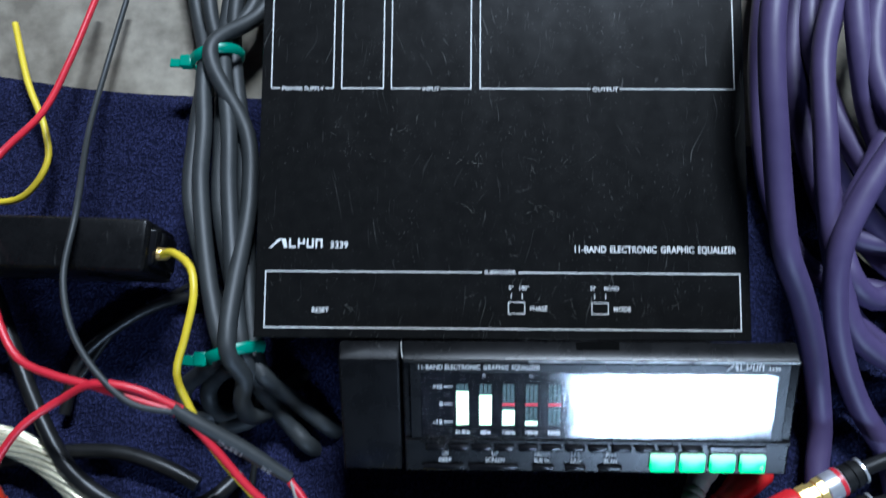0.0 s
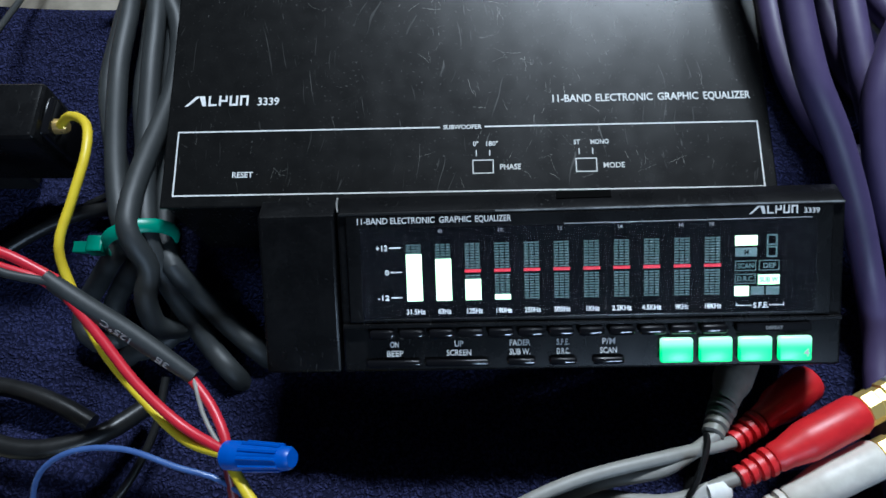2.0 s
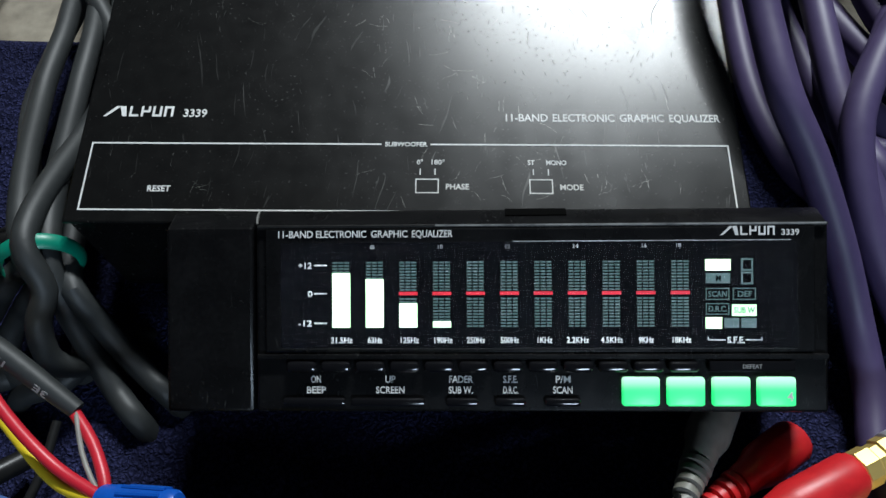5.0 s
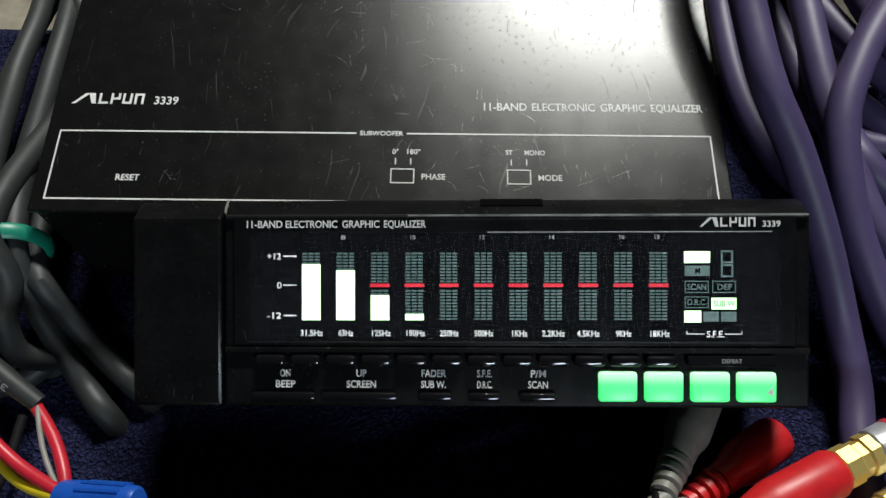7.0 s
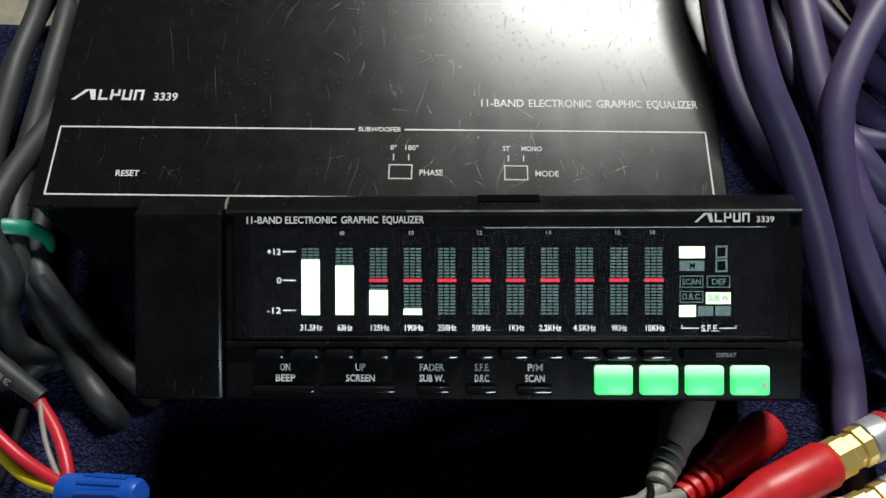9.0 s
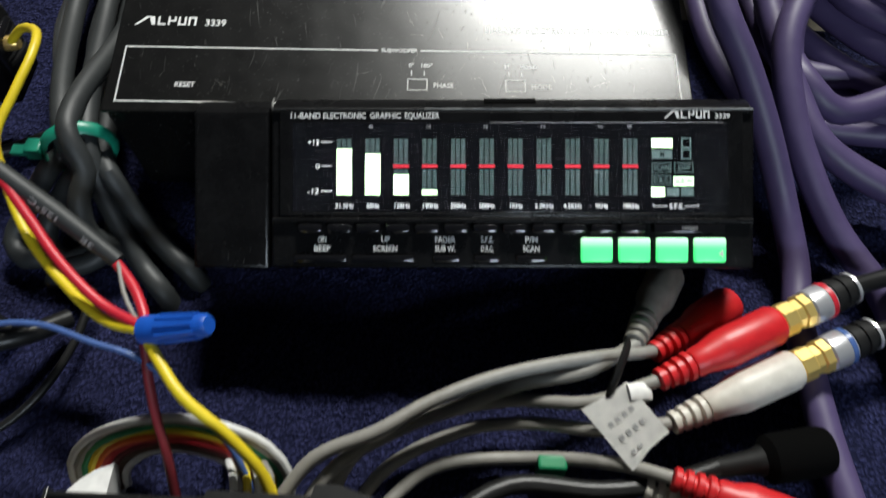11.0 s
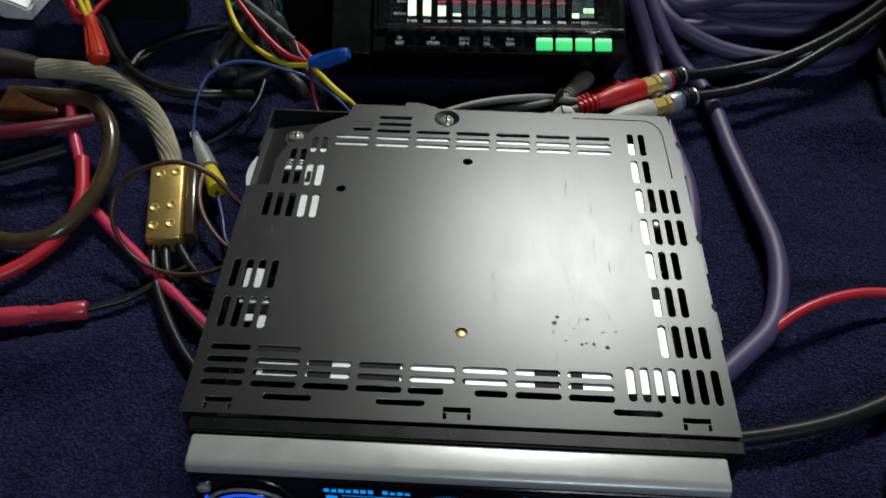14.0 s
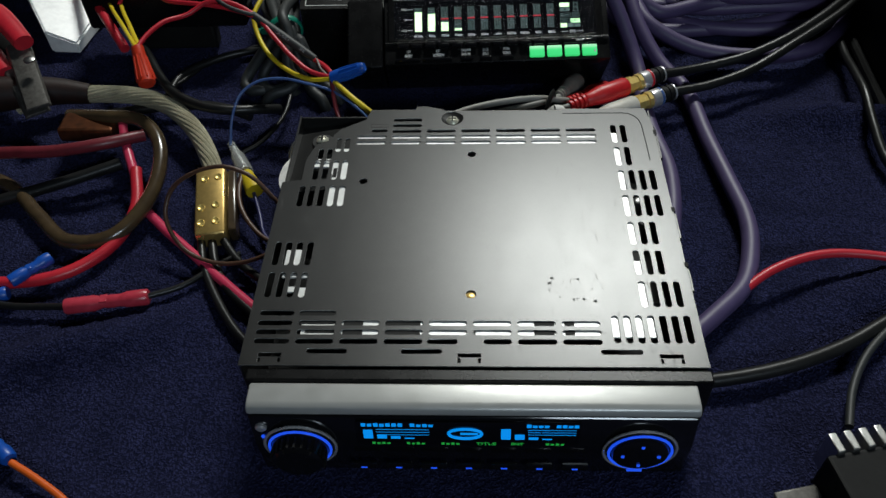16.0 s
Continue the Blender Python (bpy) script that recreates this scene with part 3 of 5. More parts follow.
# ---- equalizer control panel: wedge-shaped head with a lit bar display ----
def make_control_head():
    yaw = 2.4
    head = thing("equalizer_control_panel", pose(0.078, 0.173, 0, 0, 0, yaw), "black plastic equalizer panel with lit bar display, propped against the case", "equalizer")
    face = pose(0, 0, 0.0553, 30, 0, 0)
    prof = [(0.0, 0.0549), (0.0065, 0.0515), (0.0065, 0.0012), (-0.017, 0.0012), (-0.0362, 0.0295), (-0.0379, 0.0328)]
    part("housing", prism(prof, -0.1325, 0.0005, 0.0007), M_PLASTIC, head)
    low = [(0.0, 0.0538), (0.0065, 0.0508), (0.0065, 0.0012), (-0.017, 0.0012), (-0.0362, 0.0290), (-0.0376, 0.0316)]
    part("end_block", prism(low, -0.1545, -0.1335, 0.0008), M_PLASTIC, head, "plain black end block beside the display")
    # black slab on the housing's top stands for a notch in shade
    part("notch_shade", prism([(0.0036, 0.05335), (0.0063, 0.05195), (0.0063, 0.0510), (0.0036, 0.0524)], -0.0735, -0.0590), M_GAP, head)

    def on(name, bm, mat, label=""):
        return part(name, bm, mat, head, label, face, smooth=False)

    def write(text, x, y, size, width, mat=M_INK):
        return words(text, x, y, size, mat, head, 0.00125, m=face, width=width)

    on("edge_trim", block(-0.1320, 0.0, -0.0008, -0.0001, 0.0000, 0.0009, 0.0002), M_STEEL_BLACK, "shiny upper edge")
    # highlight line along the edge, put in as a bright strip
    on("edge_highlight", block(-0.0900, -0.0004, -0.00055, -0.00015, 0.00085, 0.00100), M_RIM, "bright strip standing for the edge's highlight")
    part("bezel", block(-0.1300, -0.0030, -0.0300, -0.0010, -0.001, 0.0010, 0.0004), M_PLASTIC, head, m=face)
    part("display_window", block(-0.1262, -0.0072, -0.0288, -0.0043, 0.0004, 0.0012, 0.0002), M_WINDOW, head, "glossy dark display window", m=face)
    write("11-BAND", -0.1272, -0.0031, 0.0016, 0.0082)
    write("ELECTRONIC", -0.1180, -0.0031, 0.0016, 0.0118)
    write("GRAPHIC", -0.1050, -0.0031, 0.0016, 0.0085)
    write("EQUALIZER", -0.0955, -0.0031, 0.0016, 0.0095)
    logo_shapes(-0.0246, -0.0031, 0.0128, 0.0021, M_INK, head, 0.0012, m=face)
    write("3339", -0.0108, -0.0031, 0.0013, 0.0040)
    # scale of the meters
    for text, v in (("+12", -0.0096), ("0", -0.0162), ("-12", -0.0231)):
        write(text, -0.1222 if text != "0" else -0.1199, v - 0.0007, 0.0014, 0.0032 if text != "0" else 0.0011)
        on("scale_tick", strip(-0.1184, -0.1154, v - 0.00012, v + 0.00018, 0.00122), M_INK)
    levels = (0.86, 0.70, 0.32, 0.10, 0, 0, 0, 0, 0, 0, 0)
    names = ("31.5Hz", "63Hz", "125Hz", "190Hz", "250Hz", "500Hz", "1KHz", "2.2KHz", "4.5KHz", "9KHz", "18KHz")
    v1, v0 = -0.0086, -0.0241
    for k, (lv, nm) in enumerate(zip(levels, names)):
        u = -0.1141 + 0.00783 * k
        bm = bmesh.new()
        rows = 11
        dv = (v1 - v0) / rows
        for r in range(rows):
            y = v0 + dv * r
            if r < round(lv * rows) or r == 5:
                continue
            for c in range(3):
                for q in range(2):
                    strip(u + 0.0014 * c + 0.0001, u + 0.0014 * (c + 1) - 0.0002, y + dv * 0.5 * q + 0.0001, y + dv * 0.5 * (q + 1) - 0.0002, 0.00122, bm=bm)
        tagged(on("faint_bar", bm, M_DIMSEG), kind="stuff")
        if lv:
            bar = on("lit_bar", strip(u, u + 0.0042, v0, v0 + dv * round(lv * rows), 0.00122), M_LIT, "glowing white-green level bar")
        if lv < 0.5:
            on("red_mark", strip(u - 0.0001, u + 0.0043, -0.0166, -0.0158, 0.00124), M_REDSEG, "glowing red zero mark")
        wd = 0.00085 * len(nm)
        write(nm, u + 0.0021 - wd / 2, -0.0277, 0.0013, wd)
        if k % 2 == 1 or k == 10:
            write({1: "8", 3: "10", 5: "12", 7: "14", 9: "16", 10: "18"}[k], u + 0.001, -0.0058, 0.0009, 0.0011, M_GREYINK)
    # status field
    for a, b, c, d, mat in ((-0.0280, -0.0223, -0.0112, -0.0086, M_LIT), (-0.0280, -0.0243, -0.0245, -0.0219, M_LIT), (-0.0220, -0.0165, -0.0216, -0.0190, M_LITGREEN),
                            (-0.0279, -0.0224, -0.0141, -0.0118, M_DIMSEG), (-0.0238, -0.0204, -0.0243, -0.0221, M_DIMSEG), (-0.0199, -0.0165, -0.0243, -0.0221, M_DIMSEG)):
        on("status_segment", strip(a, b, c, d, 0.00124), mat, "glowing status segment" if mat is not M_DIMSEG else "")
    for a, b, c, d in ((-0.0279, -0.0226, -0.0179, -0.0152), (-0.0279, -0.0226, -0.0213, -0.0187), (-0.0218, -0.0166, -0.0179, -0.0152)):
        on("status_frame", frame_strips(a, b, c, d, 0.0002, (), 0.00122), M_DIMSEG)
    for c in (-0.0113, -0.0144):
        on("digit", frame_strips(-0.0199, -0.0172, c, c + 0.0029, 0.0004, (), 0.00122), M_DIMSEG)
    bm = strip(-0.0275, -0.0235, -0.0272, -0.0270, 0.00122)
    strip(-0.0275, -0.0273, -0.0272, -0.0264, 0.00122, bm=bm)
    strip(-0.0190, -0.0152, -0.0272, -0.0270, 0.00122, bm=bm)
    strip(-0.0154, -0.0152, -0.0272, -0.0264, 0.00122, bm=bm)
    on("bracket_print", bm, M_INK)
    write("S.F.E.", -0.0231, -0.0278, 0.0014, 0.0039)
    pane = part("display_pane", block(-0.1262, -0.0072, -0.0288, -0.0043, 0.00145, 0.00175), M_PANE, head, "clear glossy pane over the display", m=face, smooth=False)
    pane.visible_shadow = False
    for text, a, v, wd, mat in (("M", -0.0257, -0.0136, 0.0011, M_WINDOW), ("SCAN", -0.0274, -0.0172, 0.0042, M_DIMSEG), ("DEF", -0.0208, -0.0172, 0.0032, M_DIMSEG), ("D.R.C.", -0.0274, -0.0206, 0.0042, M_DIMSEG), ("SUB W", -0.0216, -0.0209, 0.0047, M_DIMSEG)):
        words(text, a, v, 0.0013, mat, head, 0.00134, m=face, width=wd)
    on("bezel_line", strip(-0.0720, -0.0085, -0.0043, -0.0041, 0.00105), M_GREYINK)
    on("bezel_line", strip(-0.1262, -0.0072, -0.0292, -0.0290, 0.00105), M_STEEL_BLACK)
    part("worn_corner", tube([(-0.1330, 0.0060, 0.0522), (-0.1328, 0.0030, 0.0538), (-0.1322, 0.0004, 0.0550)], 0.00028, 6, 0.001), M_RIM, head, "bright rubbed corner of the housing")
    # keys
    on("ledge", block(-0.1320, 0.0, -0.0316, -0.0303, 0.0, 0.0012, 0.0003), M_PLASTIC)
    for k in range(12):
        u = -0.1215 + 0.00805 * k
        part("small_key", block(u - 0.0035, u + 0.0035, -0.0346, -0.0320, -0.0005, 0.0021, 0.0010, 3), M_GLOSS, head, m=face)
    part("wide_key", block(-0.0272, -0.0078, -0.0344, -0.0320, -0.0005, 0.0014, 0.0004), M_GLOSS, head, m=face)
    write("DEFEAT", -0.0198, -0.0336, 0.0009, 0.0044, M_GREYINK).matrix_basis = face @ Matrix.Translation((0, 0, 0.0004))
    for a, b, c in (("ON", "BEEP", -0.1183), ("UP", "SCREEN", -0.1008), ("FADER", "SUB W.", -0.0843), ("S.F.E.", "D.R.C.", -0.0727), ("P/M", "SCAN", -0.0606)):
        for text, v in ((a, -0.0371), (b, -0.0396)):
            wd = 0.00108 * len(text.replace(".", "")) + 0.0002
            words(text, c - wd / 2, v, 0.0016, M_INK, head, 0.0002, m=face, width=wd)
    for a, b in ((-0.1262, -0.1112), (-0.1100, -0.0925), (-0.0878, -0.0800), (-0.0764, -0.0690), (-0.0648, -0.0563)):
        part("flat_key", block(a, b, -0.0426, -0.0406, -0.0006, 0.0011, 0.0008, 3), M_GLOSS, head, m=face)
    for k in range(4):
        u = -0.0470 + 0.01027 * k
        part("green_key", block(u, u + 0.0086, -0.0424, -0.0357, -0.0006, 0.0016, 0.0007, 3), M_GREENKEY, head, "square key lit bright green", m=face)
    words("4", -0.0098, -0.0410, 0.0020, M_INK, head, 0.00165, m=face)
    return head


make_control_head()


# ---- car stereo: vented black top over a bright inner tray, silver nose ----
def slot_holes():
    holes = []
    xs = (0.0690, 0.0737, 0.0784, 0.0831)
    for y, cols in ((0.044, 2), (0.027, 2), (0.010, 4), (-0.007, 4), (-0.0242, 3), (-0.0415, 3), (-0.0588, 4)):
        for x in xs[:cols]:
            holes.append(capsule(x, y, 0.0028, 0.0138))
    for k in range(7):
        holes.append(capsule(0.0560 + 0.0047 * k, -0.0767, 0.0028, 0.0138))
    for k in range(7):
        for y in (0.0470, 0.0425, 0.0380):
            if k == 0 and y > 0.045:
                holes.append(capsule(-0.0475, y + 0.0005, 0.0082, 0.0025))
            else:
                holes.append(capsule(-0.0510 + 0.0173 * k, y, 0.0147, 0.0025))
    holes += [capsule(-0.0335, 0.0560, 0.0147, 0.0025), capsule(-0.0335, 0.0515, 0.0147, 0.0025)]
    for x, y, l in ((-0.0668, 0.0370, 0.0102), (-0.0626, 0.0370, 0.0102), (-0.0748, 0.0300, 0.0085), (-0.0706, 0.0300, 0.0085)):
        holes.append(capsule(x, y - 0.0005, 0.0026, l))
    for x in (-0.0755, -0.0710, -0.0665, -0.0620):
        holes.append(capsule(x, 0.0180, 0.0028, 0.0138))
    for k in range(5):
        holes.append(capsule(-0.0802 + 0.0047 * k, 0.0, 0.0028, 0.0138))
    for y in (-0.0362, -0.0540):
        for k in range(4):
            holes.append(capsule(-0.0853 + 0.0047 * k, y, 0.0028, 0.0138))
    for k in range(7):
        for y in (-0.0740, -0.0785, -0.0830):
            x, w = 0.0425 - 0.0175 * k, 0.0152
            if y < -0.082 and k == 2:
                x, w = 0.0095, 0.0110
            if y < -0.082 and k == 3:
                x, w = -0.0120, 0.0120
            holes.append(capsule(x, y, w, 0.0026))
    for y in (-0.0690, -0.0740, -0.0785, -0.0830):
        holes.append(capsule(-0.0795, y, 0.0140, 0.0026))
    holes.append(capsule(-0.0630, -0.0690, 0.0152, 0.0026))
    for x in (-0.0200, 0.0570, -0.0570):
        holes.append(capsule(x, -0.0877, 0.0160, 0.0024))
    for x in (-0.0015, 0.0755, -0.0790):
        holes.append(rect(x - 0.0045, x + 0.0045, -0.0905, -0.0885))
        holes.append(rect(x - 0.0045, x - 0.0033, -0.0930, -0.0907))
        holes.append(rect(x + 0.0033, x + 0.0045, -0.0930, -0.0907))
    holes += [circle(-0.0010, 0.0290, 0.0021), circle(-0.0520, 0.0100, 0.0020), circle(-0.0010, -0.0590, 0.0022), circle(-0.0110, 0.0570, 0.0056, 28)]
    return holes


M_SCREW = material("pale_zinc_screw", (0.72, 0.70, 0.56), 0.32, 0.45, (0.6, 0.58, 0.46), scale=900)


def screw(x, y, z, r, parent, mat=M_SCREW):
    dome = [(0.0, r * 0.95), (r * 0.25, r), (r * 0.55, r * 0.8), (r * 0.75, r * 0.45), (r * 0.78, 0.0001)]
    bm = lathe(dome, 20, m=Matrix.Translation((x, y, z)) @ pose(0, 0, 0, 0, -90, 0))
    s = part("screw", bm, mat, parent, "pale cross-head screw")
    bm = block(x - r * 0.6, x + r * 0.6, y - r * 0.12, y + r * 0.12, z + r * 0.70, z + r * 0.80)
    block(x - r * 0.12, x + r * 0.12, y - r * 0.6, y + r * 0.6, z + r * 0.70, z + r * 0.801, bm=bm)
    part("cross_slot", bm, M_RUBBER, s, smooth=False)
    return s


def make_stereo():
    hu = thing("car_stereo", pose(0, 0, 0), "car stereo with vented black steel case, silver nose and blue-lit display", "car stereo")
    outline = [(0.0890, -0.0945), (0.0890, 0.0500), (0.0865, 0.0640), (0.0450, 0.0642), (0.0445, 0.0632), (-0.0150, 0.0632), (-0.0155, 0.0642), (-0.0240, 0.0670), (-0.0295, 0.0670), (-0.0300, 0.0645),
               (-0.0530, 0.0645), (-0.0550, 0.0565), (-0.0670, 0.0490), (-0.0705, 0.0435), (-0.0705, 0.0405), (-0.0780, 0.0370), (-0.0815, 0.0250), (-0.0815, 0.0110), (-0.0905, 0.0095), (-0.0905, -0.0945)]
    cover = sheet("top_cover", outline, slot_holes(), 0.0006, M_STEEL_BLACK, hu, "black coated steel cover pierced with rounded vents", pose(0, 0, 0.0497))
    # all vent rims bright: the light they catch is put into their colour
    cover.data.materials.append(M_RIM)
    for p in cover.data.polygons:
        p.material_index = 1 if abs(p.normal.z) < 0.5 else 0
    part("side_wall", block(0.0880, 0.0890, -0.094, 0.0635, 0.002, 0.0490, 0.0002), M_STEEL_BLACK, hu)
    part("side_wall", block(-0.0905, -0.0895, -0.094, 0.0640, 0.002, 0.0470, 0.0002), M_STEEL_BLACK, hu)
    part("rear_wall", block(-0.0895, 0.0880, 0.0625, 0.0635, 0.002, 0.0465, 0.0002), M_STEEL_BLACK, hu)
    part("base_plate", block(-0.0900, 0.0885, -0.094, 0.0640, 0.0010, 0.0020), M_STEEL_BLACK, hu)
    # lower step in the rear corner, bent down
    slope = pose(-0.060, 0.020, 0.0462, -4, -7, 0) @ Matrix.Translation((0.060, -0.020, -0.0450))
    part("corner_plate", block(-0.0903, -0.0695, 0.0090, 0.0645, 0.0440, 0.0450, 0.0002), M_STEEL_BLACK, hu, "lower black plate in the rear corner", slope)
    part("corner_plate", block(-0.0694, -0.0525, 0.0445, 0.0645, 0.0440, 0.0450, 0.0002), M_STEEL_BLACK, hu, "", slope)
    part("corner_rib", block(-0.0840, -0.0825, 0.012, 0.036, 0.0450, 0.0462, 0.0004), M_STEEL_BLACK, hu, "", slope)
    sheet("inner_tray", rect(-0.0688, 0.0712, -0.0800, 0.0452), [circle(-0.0010, 0.0305, 0.0065), circle(-0.0520, 0.0115, 0.0065)], 0.0008, M_ZINC, hu, "bright zinc tray seen through the vents", pose(0, 0, 0.0488))
    for x0, x1, y0, y1 in ((-0.0815, -0.0735, -0.0440, -0.0330), (-0.0812, -0.0690, -0.0490, -0.0472), (-0.0778, -0.0742, -0.0570, -0.0540), (-0.0728, -0.0690, -0.0630, -0.0545), (-0.0775, -0.0690, 0.0215, 0.0275)):
        part("inner_tray", block(x0, x1, y0, y1, 0.0479, 0.0488, 0.0002), M_ZINC, hu)
    part("inner_bracket", block(-0.0640, 0.0500, 0.0441, 0.0452, 0.0250, 0.0479, 0.0003), M_ZINC, hu)
    for x0, x1, y0, y1 in ((-0.052, -0.044, -0.0815, -0.0710), (-0.036, -0.021, -0.0815, -0.0710), (-0.002, 0.001, -0.0815, -0.0765), (0.024, 0.032, -0.0815, -0.0710), (0.036, 0.040, -0.0815, -0.071),
                           (-0.0690, -0.0655, -0.0480, -0.0420), (0.066, 0.0720, -0.040, -0.0345), (-0.070, -0.0675, 0.012, 0.016), (-0.005, 0.003, -0.066, -0.052), (-0.0688, -0.0610, 0.0345, 0.0452), (-0.0640, -0.0618, 0.0285, 0.0320), (-0.0674, -0.0655, 0.0135, 0.0200), (-0.0708, -0.0552, -0.0708, -0.0672), (-0.0708, -0.0552, -0.0741, -0.0722), (-0.0670, -0.0552, -0.0786, -0.0768)):
        part("inner_component", block(x0, x1, y0, y1, 0.04922, 0.04936, 0.00003), M_RUBBER, hu)
    part("circuit_board", block(-0.0880, 0.0870, -0.0920, 0.0600, 0.0180, 0.0196), M_RUBBER, hu)
    for x, y in ((0.0770, 0.006), (0.0775, -0.008), (0.0760, -0.058), (0.0715, 0.028), (-0.0745, -0.05), (0.0705, -0.078)):
        part("inner_stud", lathe([(0, 0.0022), (0.021, 0.0022), (0.0215, 0.0012)], 14, m=Matrix.Translation((x, y, 0.0196)) @ pose(0, 0, 0, 0, -90, 0)), M_STEEL, hu)
    # dished screw and flat screw
    bm = lathe([(0, 0.0001), (0.0001, 0.0030), (0.0019, 0.0055), (0.0022, 0.0066), (0.0018, 0.0066), (-0.0003, 0.0034), (-0.0004, 0.0001)], 28, m=Matrix.Translation((-0.0110, 0.0570, 0.0478)) @ pose(0, 0, 0, 0, -90, 0))
    part("screw_dish", bm, M_STEEL_BLACK, hu)
    screw(-0.0110, 0.0570, 0.0478, 0.0031, hu)
    bm = lathe([(0, 0.0056), (0.0044, 0.0056), (0.0048, 0.0052)], 24, m=Matrix.Translation((-0.0760, 0.0430, 0.0424)) @ pose(0, 0, 0, 0, -90, 0))
    part("screw_seat", bm, M_STEEL_BLACK, hu)
    screw(-0.0760, 0.0430, 0.0472, 0.0031, hu)
    part("inner_screw", lathe([(0, 0.0023), (0.0008, 0.0023), (0.0012, 0.0015)], 16, m=Matrix.Translation((-0.0012, -0.0594, 0.0484)) @ pose(0, 0, 0, 0, -90, 0)), M_BRASS, hu)
    rnd = random.Random(3)
    for k in range(15):
        x, y = 0.026 + 0.028 * rnd.random() ** 1.2, -0.050 - 0.013 * rnd.random()
        w = 0.0004 + 0.0016 * rnd.random() ** 2
        part("scuff", lathe([(0, w * 0.5), (0.00003, w * 0.45)], 7, m=Matrix.Translation((x, y, 0.05001)) @ pose(0, 0, 0, 0, -90, 0) @ Matrix.Diagonal((1, 0.4 + rnd.random(), 1, 1))), M_SCUFF, hu, "", smooth=False)
    # pressed line round one corner and small marks
    part("pressed_line", tube([(0.045, 0.0603, 0.0500), (0.070, 0.0603, 0.0500), (0.0780, 0.0598, 0.0500), (0.0825, 0.0550, 0.0500), (0.0835, 0.0450, 0.0500), (0.0838, 0.0240, 0.0500)], 0.00025, 6, 0.004), M_RUBBER, hu)
    part("pressed_mark", frame_strips(-0.0520, -0.0432, 0.0500, 0.0525, 0.0002, (), 0.04996), M_RUBBER, hu, smooth=False)
    for x, y, s in ((0.0895, 0.038, 0.012), (0.0895, -0.016, 0.011), (0.0895, -0.048, 0.009)):
        part("side_tab", block(x - 0.0004, x + 0.0008, y - s, y + s * 0.4, 0.038, 0.0494, 0.0003), M_STEEL_BLACK, hu)
        part("side_notch", block(x - 0.0012, x + 0.0003, y + s * 0.45, y + s * 0.7, 0.046, 0.0502), M_RUBBER, hu, smooth=False)
    # front frame and nose
    part("front_frame", block(-0.0872, 0.0900, -0.1005, -0.0948, 0.002, 0.0488, 0.0008), M_PLASTIC, hu)
    silver = [(-0.1008, 0.0470), (-0.1015, 0.0484), (-0.1100, 0.0482), (-0.1120, 0.0472), (-0.1126, 0.0452), (-0.1124, 0.0436), (-0.1008, 0.0436)]
    part("silver_nose", prism(silver, -0.0850, 0.0835, 0.0009, 3), M_SILVER, hu, "satin silver upper nose")
    part("faceplate", prism([(-0.1010, 0.0433), (-0.1128, 0.0433), (-0.1150, 0.0260), (-0.1135, 0.0040), (-0.1010, 0.0030)], -0.0848, 0.0833, 0.0010, 3), M_GLOSS, hu, "gloss black faceplate")
    fp = pose(0, -0.11355, 0.0433, 82.8, 0, 0)
    part("stereo_display", block(-0.0440, 0.0400, -0.0150, -0.0015, -0.0004, 0.0004, 0.0002), M_WINDOW, hu, m=fp)

    def lit(name, x0, x1, y0, y1, mat, label=""):
        return part(name, strip(x0, x1, y0, y1, 0.0005), mat, hu, label, fp, smooth=False)

    # two lines of unreadable blue print, small meters and a ring-shaped picture
    rnd = random.Random(5)
    for x0, n, w in ((-0.0420, 12, 0.0023), (0.0200, 9, 0.0022)):
        for k in range(n):
            if (k, n) not in ((7, 12), (4, 9)):
                lit("display_mark", x0 + k * w, x0 + k * w + 0.0017, -0.0040, -0.0040 + rnd.choice((0.0013, 0.0016, 0.0019)), M_BLUELIT)
    for x, hts in ((-0.0415, (0.0052, 0.0022, 0.0015, 0.0006)), (0.0105, (0.0062, 0.0030, 0.0014, 0.0006))):
        for k, hgt in enumerate(hts):
            lit("display_bar", x + 0.0052 * k, x + 0.0052 * k + 0.0036, -0.0112, -0.0112 + hgt, M_BLUELIT, "glowing blue bar")
    for k in range(3):
        lit("display_rule", -0.0365, -0.0165, -0.0058 - 0.0016 * k, -0.0056 - 0.0016 * k, M_BLUELIT)
        lit("display_rule", 0.0205, 0.0385, -0.0056 - 0.0014 * k, -0.0054 - 0.0014 * k, M_BLUELIT)
    ring = [(-0.0030 + (0.0062 + 0.0016 * s) * math.cos(a), -0.0078 + (0.0028 + 0.0010 * s) * math.sin(a)) for s in (0,) for a in [2 * math.pi * i / 32 for i in range(32)]]
    bm = tube([(x, y, 0.0006) for x, y in ring + ring[:1]], 0.0006, 6, 0.002)
    part("display_emblem", bm, M_BLUELIT, hu, "glowing blue ring-shaped picture", fp)
    lit("display_emblem_bar", -0.0048, 0.0018, -0.0086, -0.0074, M_BLUELIT)
    for k, text in enumerate(("", "", "", "TITLE", "ENT", "")):
        x = -0.0385 + 0.0132 * k
        if text:
            words(text, x, -0.0147, 0.0014, M_GREENTXT, hu, 0.0005, m=fp, width=0.0021 * len(text) * 0.72)
        else:
            for q in range(4):
                lit("display_caption", x + 0.0019 * q, x + 0.0019 * q + 0.0012, -0.0146, -0.0134 - 0.0003 * (q % 2), M_GREENTXT)
    for k in range(7):
        u = -0.048 + 0.0137 * k
        part("preset_key", block(u, u + 0.0105, -0.0295, -0.0262, -0.0004, 0.0014, 0.0005), M_GLOSS, hu, m=fp)
